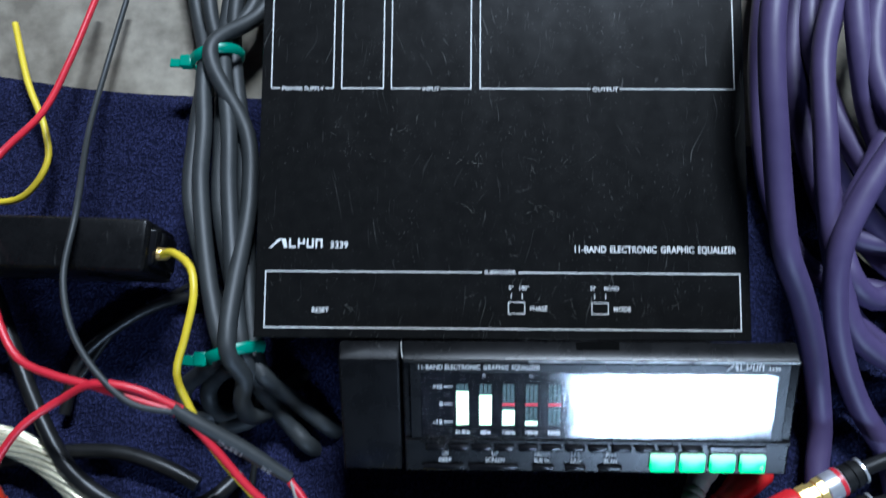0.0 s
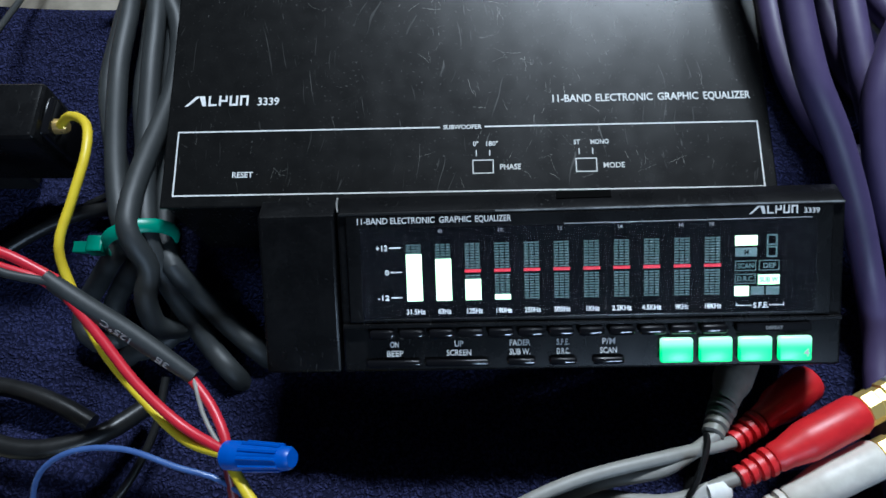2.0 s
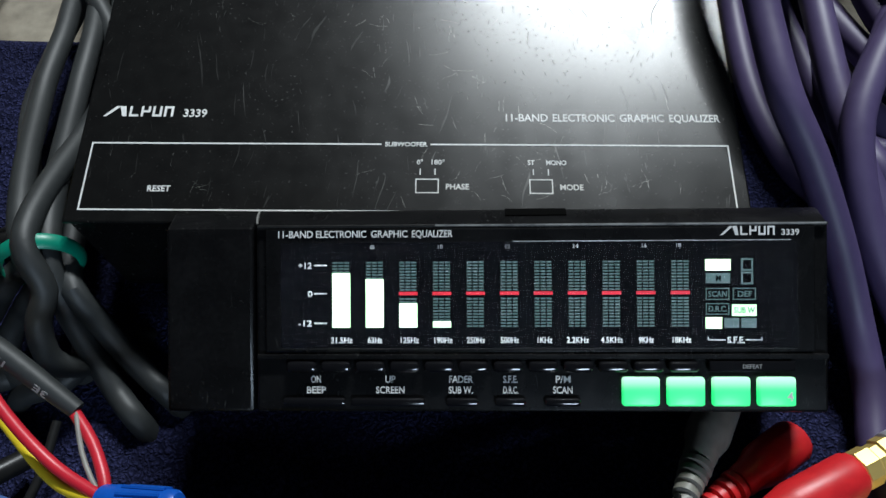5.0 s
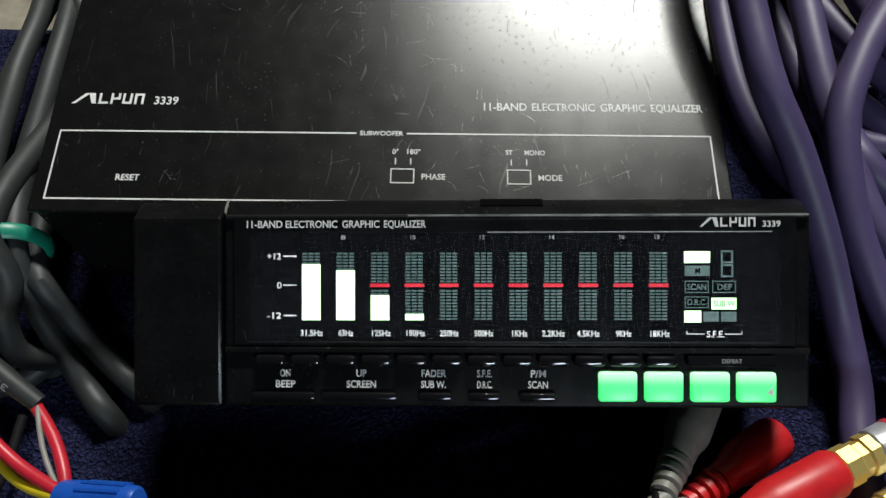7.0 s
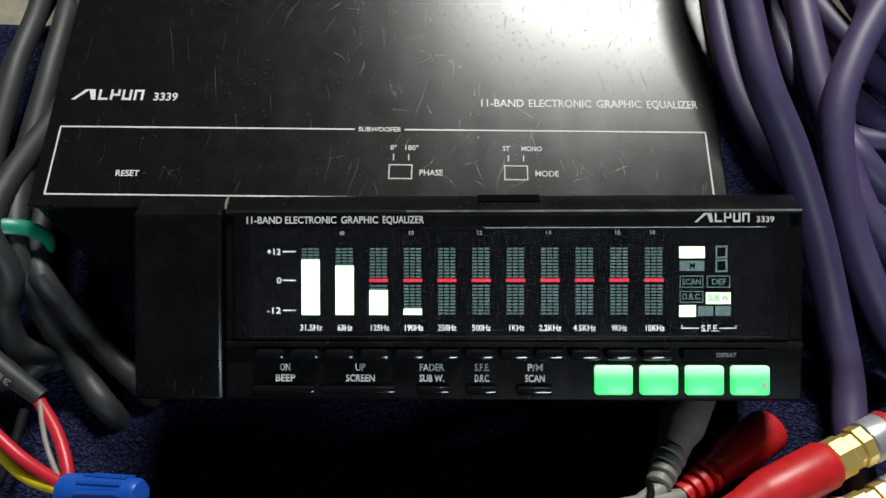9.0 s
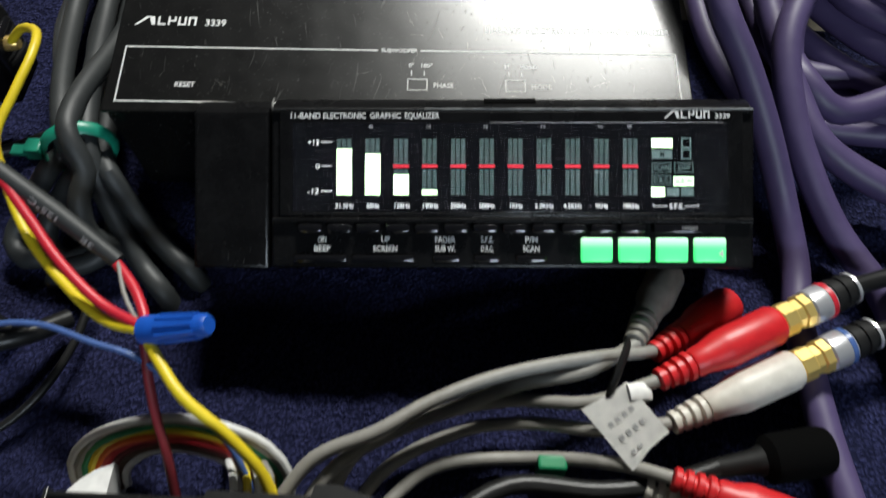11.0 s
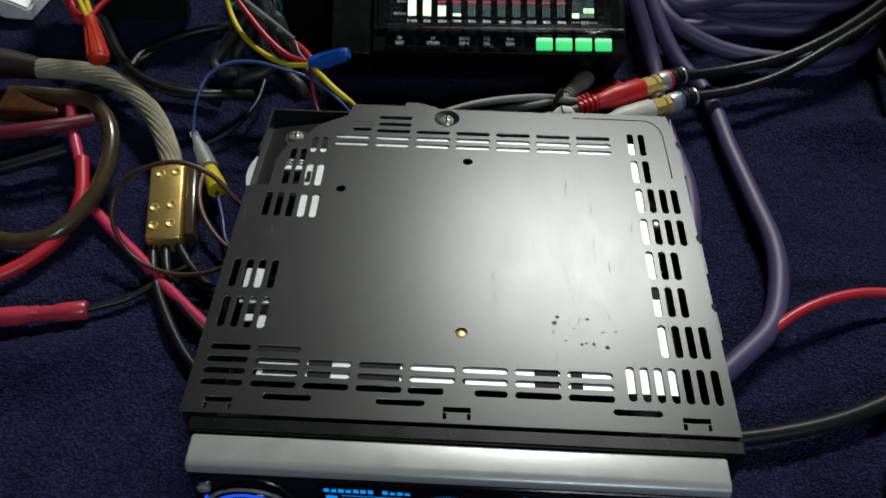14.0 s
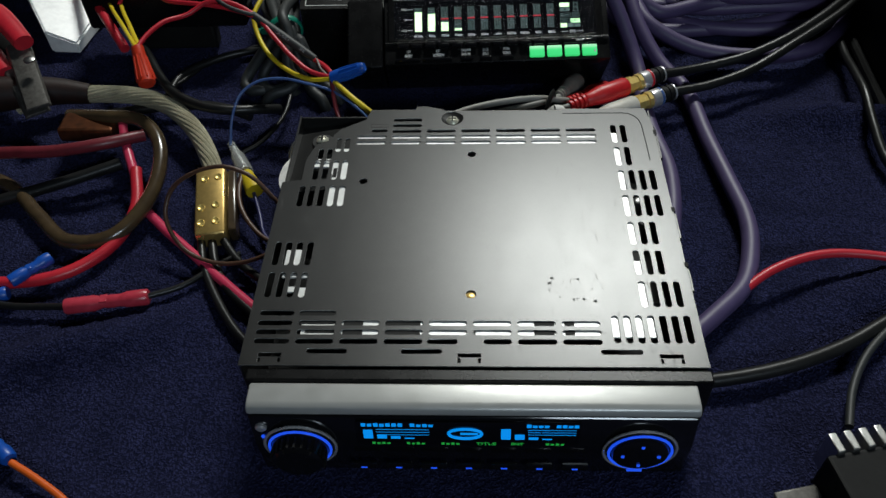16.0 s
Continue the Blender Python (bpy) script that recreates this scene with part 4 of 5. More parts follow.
        lit("key_light", u + 0.0040, u + 0.0064, -0.0288, -0.0280, M_RINGLIT).matrix_basis = fp @ Matrix.Translation((0, 0, 0.0010))
    # two round controls with blue rings
    for x, z, kind in ((-0.0668, 0.0260, "knob"), (0.0635, 0.0250, "pad")):
        m = Matrix.Translation((x, -0.1140, z)) @ pose(0, 0, 0, 0, 0, -90)
        k = part("rotary_knob" if kind == "knob" else "round_pad", lathe([(-0.002, 0.0135), (0.0012, 0.0135), (0.0022, 0.0128), (0.0022, 0.0112), (0.0030, 0.0108), (0.0082, 0.0098), (0.0092, 0.0085), (0.0095, 0.001)] if kind == "knob"
                 else [(-0.002, 0.0135), (0.0012, 0.0135), (0.0022, 0.0128), (0.0022, 0.0110), (0.0036, 0.0104), (0.0042, 0.0090), (0.0038, 0.001)], 40, m=m), M_GLOSS, hu)
        bm = tube([tuple(m @ Vector((0.0024, 0.0119 * math.cos(a), 0.0119 * math.sin(a)))) for a in [2 * math.pi * i / 40 for i in range(41)]], 0.00055, 6, 0.003)
        part("light_ring", bm, M_RINGLIT, k, "glowing blue ring")
        bm = tube([tuple(m @ Vector((0.0014, 0.0138 * math.cos(a), 0.0138 * math.sin(a)))) for a in [2 * math.pi * i / 40 for i in range(41)]], 0.0006, 6, 0.003)
        part("trim_ring", bm, M_CHROME, k)
        if kind == "knob":
            for i in range(24):
                a = 2 * math.pi * i / 24
                p = m @ Vector((0.0058, 0.0104 * math.cos(a), 0.0104 * math.sin(a)))
                part("grip_rib", block(p.x - 0.0004, p.x + 0.0004, p.y - 0.0022, p.y + 0.0022, p.z - 0.0004, p.z + 0.0004), M_RUBBER, k, smooth=False)
        else:
            for a in (0, 90, 180, 270):
                p = m @ Vector((0.0042, 0.0068 * math.cos(radians(a)), 0.0068 * math.sin(radians(a))))
                part("pad_mark", block(p.x - 0.0006, p.x + 0.0006, p.y - 0.0003, p.y + 0.0002, p.z - 0.0006, p.z + 0.0006), M_RINGLIT, k, smooth=False)
    part("pilot_light", block(0.0605, 0.0665, -0.1158, -0.1150, 0.0085, 0.0105, 0.0003), M_RINGLIT, hu, "glowing blue light below the round pad")
    part("pilot_light", block(-0.0812, -0.0800, -0.1150, -0.1140, 0.0305, 0.0320, 0.0002), M_RINGLIT, hu)
    part("small_button", lathe([(-0.002, 0.0022), (0.0010, 0.0022), (0.0016, 0.0014)], 16, m=Matrix.Translation((-0.0805, -0.1135, 0.0370)) @ pose(0, 0, 0, 0, 0, -90)), M_CHROME, hu)
    return hu


make_stereo()


# ---- purple speaker cable: a loose coil with two tails ----
def purple_cable():
    R = 0.0045
    coil = thing("purple_cable", pose(0, 0, 0), "thick purple speaker cable in a loose coil on the towel", "cable")
    rnd = random.Random(11)
    pts = []
    turns = 6
    for k in range(turns * 10 + 4):
        a = radians(200 + 36 * k)
        f = k / (turns * 10)
        rx = 0.092 - 0.042 * f + 0.010 * math.sin(2.1 * k) * rnd.random() + 0.006 * math.sin(k * 0.63)
        ry = 0.106 - 0.040 * f + 0.010 * math.cos(1.3 * k) * rnd.random()
        z = 0.006 + 0.0085 * (k / 10) + 0.004 * rnd.random()
        pts.append((0.186 + rx * math.cos(a) + 0.008 * math.sin(0.9 * k), 0.300 + ry * math.sin(a), z))
    part("coil", tube(drape(pts, R), R, 14, 0.005), M_PURPLE, coil)
    tail = [(0.125, 0.385, 0.030), (0.098, 0.355, 0.056), (0.075, 0.322, 0.072), (0.0655, 0.290, 0.076), (0.0650, 0.265, 0.0735), (0.0668, 0.249, 0.0695), (0.0697, 0.231, 0.0632), (0.0742, 0.209, 0.0562), (0.0818, 0.1977, 0.0467), (0.0915, 0.183, 0.031), (0.0995, 0.168, 0.015), (0.1030, 0.150, 0.007), (0.1015, 0.135, 0.006), (0.103, 0.100, 0.006), (0.107, 0.067, 0.006), (0.105, 0.040, 0.006), (0.099, 0.010, 0.006), (0.0965, -0.010, 0.006)]
    part("tail", tube(drape(tail, R), R, 14, 0.004), M_PURPLE, coil)
    tail = [(0.215, 0.345, 0.030), (0.175, 0.328, 0.042), (0.139, 0.285, 0.046), (0.119, 0.254, 0.046), (0.106, 0.232, 0.043), (0.0995, 0.213, 0.038), (0.103, 0.188, 0.026), (0.115, 0.163, 0.012), (0.128, 0.143, 0.006), (0.131, 0.125, 0.006), (0.133, 0.096, 0.006), (0.1375, 0.058, 0.006), (0.1405, 0.028, 0.006), (0.138, 0.008, 0.006), (0.129, -0.017, 0.006), (0.113, -0.034, 0.006), (0.099, -0.047, 0.006)]
    part("tail", tube(drape(tail, R), R, 14, 0.004), M_PURPLE, coil)
    for pts in ([(0.095, 0.380, 0.012), (0.086, 0.330, 0.010), (0.083, 0.285, 0.010), (0.088, 0.240, 0.008), (0.100, 0.215, 0.007), (0.118, 0.208, 0.006), (0.155, 0.204, 0.008), (0.205, 0.214, 0.010), (0.250, 0.256, 0.010), (0.275, 0.310, 0.012)],
                [(0.130, 0.380, 0.034), (0.099, 0.300, 0.038), (0.096, 0.255, 0.040), (0.098, 0.225, 0.036), (0.103, 0.204, 0.030), (0.111, 0.186, 0.024), (0.138, 0.174, 0.014), (0.176, 0.170, 0.010), (0.219, 0.180, 0.010), (0.262, 0.238, 0.012), (0.276, 0.300, 0.014)],
[(0.130, 0.390, 0.020), (0.100, 0.345, 0.022), (0.093, 0.300, 0.020), (0.098, 0.262, 0.018), (0.112, 0.228, 0.014), (0.145, 0.222, 0.016), (0.195, 0.228, 0.020), (0.238, 0.258, 0.018), (0.258, 0.290, 0.014)],
                [(0.118, 0.375, 0.040), (0.111, 0.330, 0.040), (0.110, 0.295, 0.040), (0.117, 0.262, 0.034), (0.130, 0.238, 0.032), (0.160, 0.228, 0.030), (0.205, 0.236, 0.030), (0.240, 0.264, 0.026), (0.256, 0.300, 0.018)],
                [(0.170, 0.350, 0.030), (0.133, 0.300, 0.036), (0.118, 0.255, 0.036), (0.104, 0.222, 0.032), (0.110, 0.195, 0.020), (0.140, 0.176, 0.012), (0.176, 0.171, 0.008), (0.219, 0.181, 0.008), (0.255, 0.225, 0.012), (0.268, 0.270, 0.014)],
                [(0.090, 0.370, 0.018), (0.100, 0.290, 0.014), (0.104, 0.250, 0.020), (0.107, 0.207, 0.030), (0.118, 0.200, 0.024), (0.150, 0.212, 0.022), (0.200, 0.218, 0.022), (0.240, 0.245, 0.022), (0.256, 0.285, 0.022)]):
        part("loose_turn", tube(drape(pts, R), R, 14, 0.004), M_PURPLE, coil)
    return coil


purple_cable()


wire("tan_wire", [(0.108, 0.240, 0.012), (0.118, 0.227, 0.006), (0.128, 0.217, 0.004), (0.150, 0.205, 0.004)], 0.0013, material("tan_insulation", (0.45, 0.36, 0.2), 0.5), "thin tan wire under the purple coil")


# ---- dark grey lead folded into a bundle, held by two green ties ----
def grey_bundle():
    r = 0.0034
    b = thing("cable_bundle", pose(0, 0, 0), "dark grey audio lead folded into a bundle with green cable ties", "cable bundle")
    top, mid, low = Vector((-0.143, 0.291, 0.018)), Vector((-0.133, 0.230, 0.026)), Vector((-0.118, 0.168, 0.034))
    offs = ((-0.0062, 0.002), (0.0, -0.001), (0.0062, 0.001), (-0.003, 0.0075), (0.0035, 0.0078), (0.0, 0.014))
    spread = ((-0.0135, 0.0), (-0.003, -0.004), (0.0085, 0.000), (-0.007, 0.007), (0.0045, 0.0075), (0.012, 0.005))
    fan = ((-0.020, -0.012), (-0.010, 0.004), (0.006, 0.006), (0.014, 0.0), (0.000, -0.006), (0.022, 0.004))
    lower = (((-0.1270, 0.1650, 0.029), (-0.1350, 0.1600, 0.020), (-0.1430, 0.1560, 0.010), (-0.1455, 0.1495, 0.006), (-0.1400, 0.1440, 0.005), (-0.1320, 0.1455, 0.005)),
             ((-0.1215, 0.1630, 0.025), (-0.1275, 0.1610, 0.018), (-0.1345, 0.1540, 0.009), (-0.1330, 0.1475, 0.006), (-0.1260, 0.1440, 0.005), (-0.1190, 0.1475, 0.005)),
             ((-0.1080, 0.1610, 0.030), (-0.1040, 0.1565, 0.020), (-0.0985, 0.1515, 0.011), (-0.0930, 0.1470, 0.006), (-0.0880, 0.1435, 0.0045)),
             ((-0.1150, 0.1620, 0.022), (-0.1120, 0.1570, 0.012), (-0.1125, 0.1490, 0.008), (-0.1190, 0.1430, 0.006), (-0.1270, 0.1410, 0.005)),
             ((-0.1115, 0.1590, 0.027), (-0.1085, 0.1530, 0.018), (-0.1055, 0.1480, 0.010), (-0.1000, 0.1410, 0.005), (-0.0955, 0.1365, 0.0045)),
             ((-0.1135, 0.1590, 0.034), (-0.1150, 0.1510, 0.029), (-0.1140, 0.1455, 0.019), (-0.1090, 0.1480, 0.011), (-0.1040, 0.1560, 0.006)))
    for o, s, f, l in zip(offs, spread, fan, lower):
        at = lambda c, q: (c.x + q[0], c.y, c.z + q[1] - 0.006)
        pts = [(top.x + f[0] * 1.2, top.y + 0.060, 0.008 + 0.004 * (f[1] > 0)), (top.x + f[0] * 0.7, top.y + 0.024, 0.012 + f[1] * 0.3), at(top, o), (mid.x + s[0] * 0.9 - 0.003, mid.y + 0.026, mid.z + s[1] - 0.008), at(mid, s), at(low, o)]
        line = drape(pts + list(l), r)
        (ax, ay, az), (bx, by, bz) = line[-2:]
        line.append((bx + (bx - ax) * 0.9, by + (by - ay) * 0.9, -0.005))
        part("lead", tube(line, r, 12, 0.003), M_GREYJACKET, b)
    for c, w, h in ((top, 0.0102, 0.0100), (low, 0.0099, 0.0100)):
        ring = [(c.x + w * math.cos(a), c.y + 0.003 * math.cos(a), c.z - 0.0015 + h * math.sin(a)) for a in [2 * math.pi * i / 28 for i in range(29)]]
        tie = part("cable_tie", tube(ring, [0.0021] * 2, 8, 0.002, flat=0.35), M_ZIPTIE, b, "bright green nylon cable tie")
        hx, hy, hz = c.x - w - 0.001, c.y - 0.003, c.z + 0.002
        part("tie_head", block(hx - 0.0030, hx + 0.0020, hy - 0.0026, hy + 0.0026, hz - 0.0022, hz + 0.0022, 0.0006), M_ZIPTIE, tie)
        part("tie_tail", block(hx - 0.0075, hx - 0.0030, hy - 0.0024, hy + 0.0012, hz - 0.0008, hz + 0.0006, 0.0003), M_ZIPTIE, tie)
    return b


grey_bundle()


# ---- black power adapter with its wires ----
def adapter():
    a = thing("power_adapter", pose(-0.200, 0.198, 0, 0, 0, 0.5), "flat black plastic power block with a yellow lead", "adapter")
    part("body", block(-0.055, 0.050, -0.004, 0.016, 0.020, 0.048, 0.0022, 3), M_PLASTIC, a)
    part("end_cap", block(0.0480, 0.0520, -0.001, 0.013, 0.0230, 0.0450, 0.0015, 3), M_GLOSS, a)
    part("inlet_bush", lathe([(0, 0.0026), (0.004, 0.0022), (0.005, 0.0016)], 16, m=Matrix.Translation((0.0510, 0.004, 0.041))), M_BRASS, a)
    part("stand", block(-0.030, 0.025, 0.002, 0.014, 0.0, 0.0205, 0.002), M_RUBBER, a)
    return a


adapter()

# ---- thin wires on the power side ----
wire("yellow_wire", [(-0.147, 0.202, 0.041), (-0.140, 0.202, 0.048), (-0.131, 0.196, 0.053), (-0.128, 0.186, 0.055), (-0.130, 0.172, 0.053), (-0.133, 0.159, 0.049), (-0.130, 0.149, 0.043), (-0.121, 0.134, 0.038), (-0.107, 0.120, 0.036), (-0.092, 0.109, 0.038), (-0.0795, 0.1053, 0.0412)], 0.0014, M_YELLOW, "yellow wire looping from the power block to the blue connector")
wire("yellow_wire", [(-0.0800, 0.1050, 0.0410), (-0.074, 0.097, 0.041), (-0.067, 0.089, 0.040), (-0.055, 0.081, 0.034), (-0.047, 0.074, 0.026), (-0.044, 0.068, 0.020)], 0.0015, M_YELLOW, "thick yellow wire running into the back of the stereo")
wire("red_wire", [(-0.222, 0.235, 0.040), (-0.205, 0.198, 0.052), (-0.194, 0.174, 0.058), (-0.184, 0.161, 0.059), (-0.170, 0.156, 0.060), (-0.155, 0.153, 0.060), (-0.140, 0.149, 0.059), (-0.127, 0.145, 0.056), (-0.116, 0.134, 0.050), (-0.105, 0.122, 0.045), (-0.093, 0.1125, 0.041), (-0.0795, 0.1058, 0.0412)], 0.0014, M_RED, "thin red wire running across to the blue connector")
wire("red_wire", [(-0.1906, 0.1190, 0.0543), (-0.188, 0.127, 0.056), (-0.180, 0.139, 0.058), (-0.169, 0.148, 0.057), (-0.156, 0.154, 0.062), (-0.142, 0.153, 0.061), (-0.127, 0.147, 0.056)], 0.0014, M_RED, "red wire arching from the orange-red connector into a sleeve")
wire("red_wire", [(-0.094, 0.1265, 0.0405), (-0.086, 0.118, 0.041), (-0.0810, 0.110, 0.0415), (-0.0795, 0.1055, 0.0412)], 0.0014, M_RED, "red wire from the black sleeve to the blue connector")
wire("red_wire", [(-0.0800, 0.1048, 0.0410), (-0.0785, 0.096, 0.036), (-0.076, 0.087, 0.031), (-0.072, 0.078, 0.028), (-0.070, 0.068, 0.018)], 0.0013, M_DARKRED, "dark red wire dropping behind the stereo")
wire("grey_wire", [(-0.193, 0.325, 0.000), (-0.196, 0.290, 0.006), (-0.192, 0.258, 0.020), (-0.176, 0.214, 0.051), (-0.1745, 0.190, 0.056), (-0.166, 0.171, 0.061), (-0.154, 0.157, 0.063), (-0.142, 0.148, 0.061), (-0.128, 0.146, 0.057)], 0.0012, M_GREYJACKET, "thin grey wire draped over the power block")
wire("red_wire", [(-0.206, 0.325, 0.004), (-0.208, 0.290, 0.014), (-0.209, 0.262, 0.026), (-0.214, 0.235, 0.044), (-0.224, 0.205, 0.049), (-0.228, 0.190, 0.040)], 0.0014, M_RED, "red wire coming over the edge of the towel")
wire("yellow_wire", [(-0.240, 0.310, 0.006), (-0.226, 0.280, 0.012), (-0.214, 0.258, 0.014), (-0.211, 0.244, 0.014), (-0.219, 0.229, 0.014), (-0.236, 0.226, 0.012)], 0.0014, M_YELLOW, "yellow wire bent back over the towel's edge")


def sleeve():
    pts = [(-0.130, 0.1475, 0.057), (-0.120, 0.1415, 0.0525), (-0.1105, 0.1365, 0.0480), (-0.092, 0.1255, 0.0405)]
    s = tagged(finish("heat_shrink_sleeve", tube(pts, [0.0021, 0.0027, 0.0027, 0.0026, 0.0021], 14), M_GREYJACKET), "dark grey heat-shrink sleeve with faint white print", "sleeve")
    mid, along, up = Vector(pts[2]), (Vector(pts[3]) - Vector(pts[0])).normalized(), Vector((0.31, -0.17, 0.94))
    side = along.cross(up).normalized()
    n, y = up * math.cos(0.7) + side * math.sin(0.7), side * math.cos(0.7) - up * math.sin(0.7)
    for start, text, width in ((0.0046, "125\u00b0C", 0.0092), (0.0160, "3E", 0.0038)):
        o = mid + along * start + n * 0.00285 - y * 0.0008
        words(text, 0, 0, 0.0016, M_GREYINK, s, 0, m=Matrix(((-along.x, y.x, n.x, o.x), (-along.y, y.y, n.y, o.y), (-along.z, y.z, n.z, o.z), (0, 0, 0, 1))), width=width)
    return s


sleeve()


def wire_nut(m, mat, label, length=0.0235, r0=0.0045, r1=0.0033, name="wire_connector"):
    ob = thing(name, m, label, "wire connector")
    part("shell", lathe([(0, r0 * 0.8), (0.0006, r0), (0.0055, r0), (0.0065, r0 * 0.92), (length - 0.004, r1), (length - 0.001, r1 * 0.98), (length, r1 * 0.75)], 24), mat, ob)
    for i in range(10):
        a = 2 * math.pi * i / 10
        c, s = math.cos(a), math.sin(a)
        q0, q1 = r0 * 0.94, r1 * 1.02
        part("rib", tube([(0.0065, q0 * c, q0 * s), (length - 0.003, q1 * c, q1 * s)], 0.0005, 6, 0.01), mat, ob)
    return ob


def aim(a, b):
    """A pose at a whose x axis runs towards b."""
    v = (Vector(b) - Vector(a)).normalized()
    return Matrix.Translation(a) @ v.to_track_quat("X", "Z").to_matrix().to_4x4()


# black wire drawn light grey: its white highlight line is put into the colour
wire("thin_wire", [(-0.0925, 0.1262, 0.0405), (-0.0905, 0.1225, 0.0420), (-0.0880, 0.1160, 0.0410), (-0.0840, 0.1100, 0.0410), (-0.0800, 0.1056, 0.0412)], 0.0006, M_LIGHTGREY, "thin black wire leaving the heat-shrink sleeve, coloured pale for its highlight")
wire_nut(aim((-0.0800, 0.1053, 0.0412), (-0.0605, 0.1040, 0.0495)), M_BLUENUT, "ribbed blue twist-on wire connector holding red and yellow wires", 0.0212, 0.0038, 0.0030)
wire_nut(aim((-0.1910, 0.1185, 0.0545), (-0.1828, 0.0985, 0.0437)), M_REDNUT, "ribbed orange-red twist-on wire connector", 0.0250, 0.0036, 0.0049)
for dx, mat, lab in ((0.0022, M_YELLOW, "yellow wire entering the orange-red connector"), (-0.0018, M_YELLOW, "yellow wire entering the orange-red connector")):
    wire("yellow_wire", [(-0.252 + dx * 3, 0.250, 0.030), (-0.238 + dx * 2, 0.205, 0.036), (-0.207 + dx, 0.147, 0.049), (-0.1912 + dx * 0.6, 0.1190, 0.0543)], 0.0013, mat, lab)
wire("red_wire", [(-0.280, 0.250, 0.032), (-0.257, 0.214, 0.034), (-0.232, 0.176, 0.034), (-0.217, 0.155, 0.030)], 0.0030, M_RED, "thick red wire beside the orange-red connector")
wire("pale_blue_wire", [(-0.1385, 0.080, 0.014), (-0.137, 0.091, 0.026), (-0.132, 0.100, 0.035), (-0.122, 0.105, 0.040), (-0.108, 0.106, 0.041), (-0.093, 0.102, 0.040), (-0.081, 0.099, 0.038), (-0.066, 0.089, 0.034), (-0.055, 0.079, 0.027), (-0.050, 0.070, 0.018)], 0.0008, M_BLUEWIRE, "thin pale blue wire arching to the crimp connector")
wire("black_cable", [(-0.226, 0.192, 0.014), (-0.209, 0.165, 0.019), (-0.194, 0.140, 0.020), (-0.180, 0.122, 0.020), (-0.161, 0.1105, 0.019), (-0.145, 0.1078, 0.018), (-0.128, 0.1135, 0.014), (-0.119, 0.1230, 0.007)], 0.0030, M_BLACKJACKET, "shiny black cable curving over the towel", "cable")
wire("black_cable", [(-0.225, 0.120, 0.006), (-0.195, 0.127, 0.006), (-0.168, 0.1285, 0.006), (-0.148, 0.1235, 0.006), (-0.136, 0.118, 0.005)], 0.0030, M_BLACKJACKET, "black cable end lying beside the folded bundle", "cable")
wire("black_cable", [(-0.194, 0.142, 0.003), (-0.191, 0.163, 0.003), (-0.176, 0.179, 0.003), (-0.156, 0.190, 0.003), (-0.124, 0.194, 0.003)], 0.0024, M_BLACKJACKET, "thin black cable lying on the towel", "cable")
wire("black_wire", [(-0.136, 0.086, 0.003), (-0.128, 0.092, 0.004), (-0.121, 0.100, 0.006), (-0.1145, 0.116, 0.008), (-0.113, 0.132, 0.010)], 0.0013, M_BLACKJACKET, "thin black wire standing in a curve")
wire("black_wire", [(-0.196, 0.150, 0.003), (-0.190, 0.157, 0.003), (-0.176, 0.179, 0.003), (-0.152, 0.195, 0.003), (-0.130, 0.207, 0.003)], 0.0013, M_BLACKJACKET, "thin black wire lying behind the black cable")


# ---- colourful harness loop behind the stereo ----
def harness():
    h = thing("wiring_harness", pose(0, 0, 0), "loop of coloured thin wires behind the stereo", "wiring harness")
    cols = (M_WHITEWIRE, M_LIGHTGREY, M_GREENWIRE, M_YELLOW, M_ORANGE, M_RED, M_DARKRED, M_BROWN, M_WHITEWIRE)
    rnd = random.Random(8)
    for k, mat in enumerate(cols):
        s = 1 - 0.06 * k
        pts = []
        for i in range(9):
            a = radians(195 - 210 * i / 8)
            pts.append((-0.0745 + 0.031 * s * math.cos(a) + 0.001 * rnd.random(), 0.0760 + 0.0125 * s * math.sin(a) + 0.001 * rnd.random(), 0.006 + 0.0165 * s * math.sin(a)))
        part("strand", tube(drape(pts, 0.001), 0.0012, 8, 0.004), mat, h)
    for x, mat in ((-0.0560, M_WHITEWIRE), (-0.0525, M_YELLOW), (-0.0495, M_WHITEWIRE), (-0.0465, M_LIGHTGREY)):
        part("strand", tube([(x, 0.0650, 0.010), (x + 0.0010, 0.0690, 0.020), (x + 0.0005, 0.0740, 0.023), (x - 0.004, 0.0800, 0.014), (x - 0.008, 0.0850, 0.004)], 0.0011, 8, 0.003), mat, h)
    part("connector_shell", block(-0.090, -0.045, 0.0645, 0.0685, 0.006, 0.016, 0.001), M_RUBBER, h)
    return h


harness()


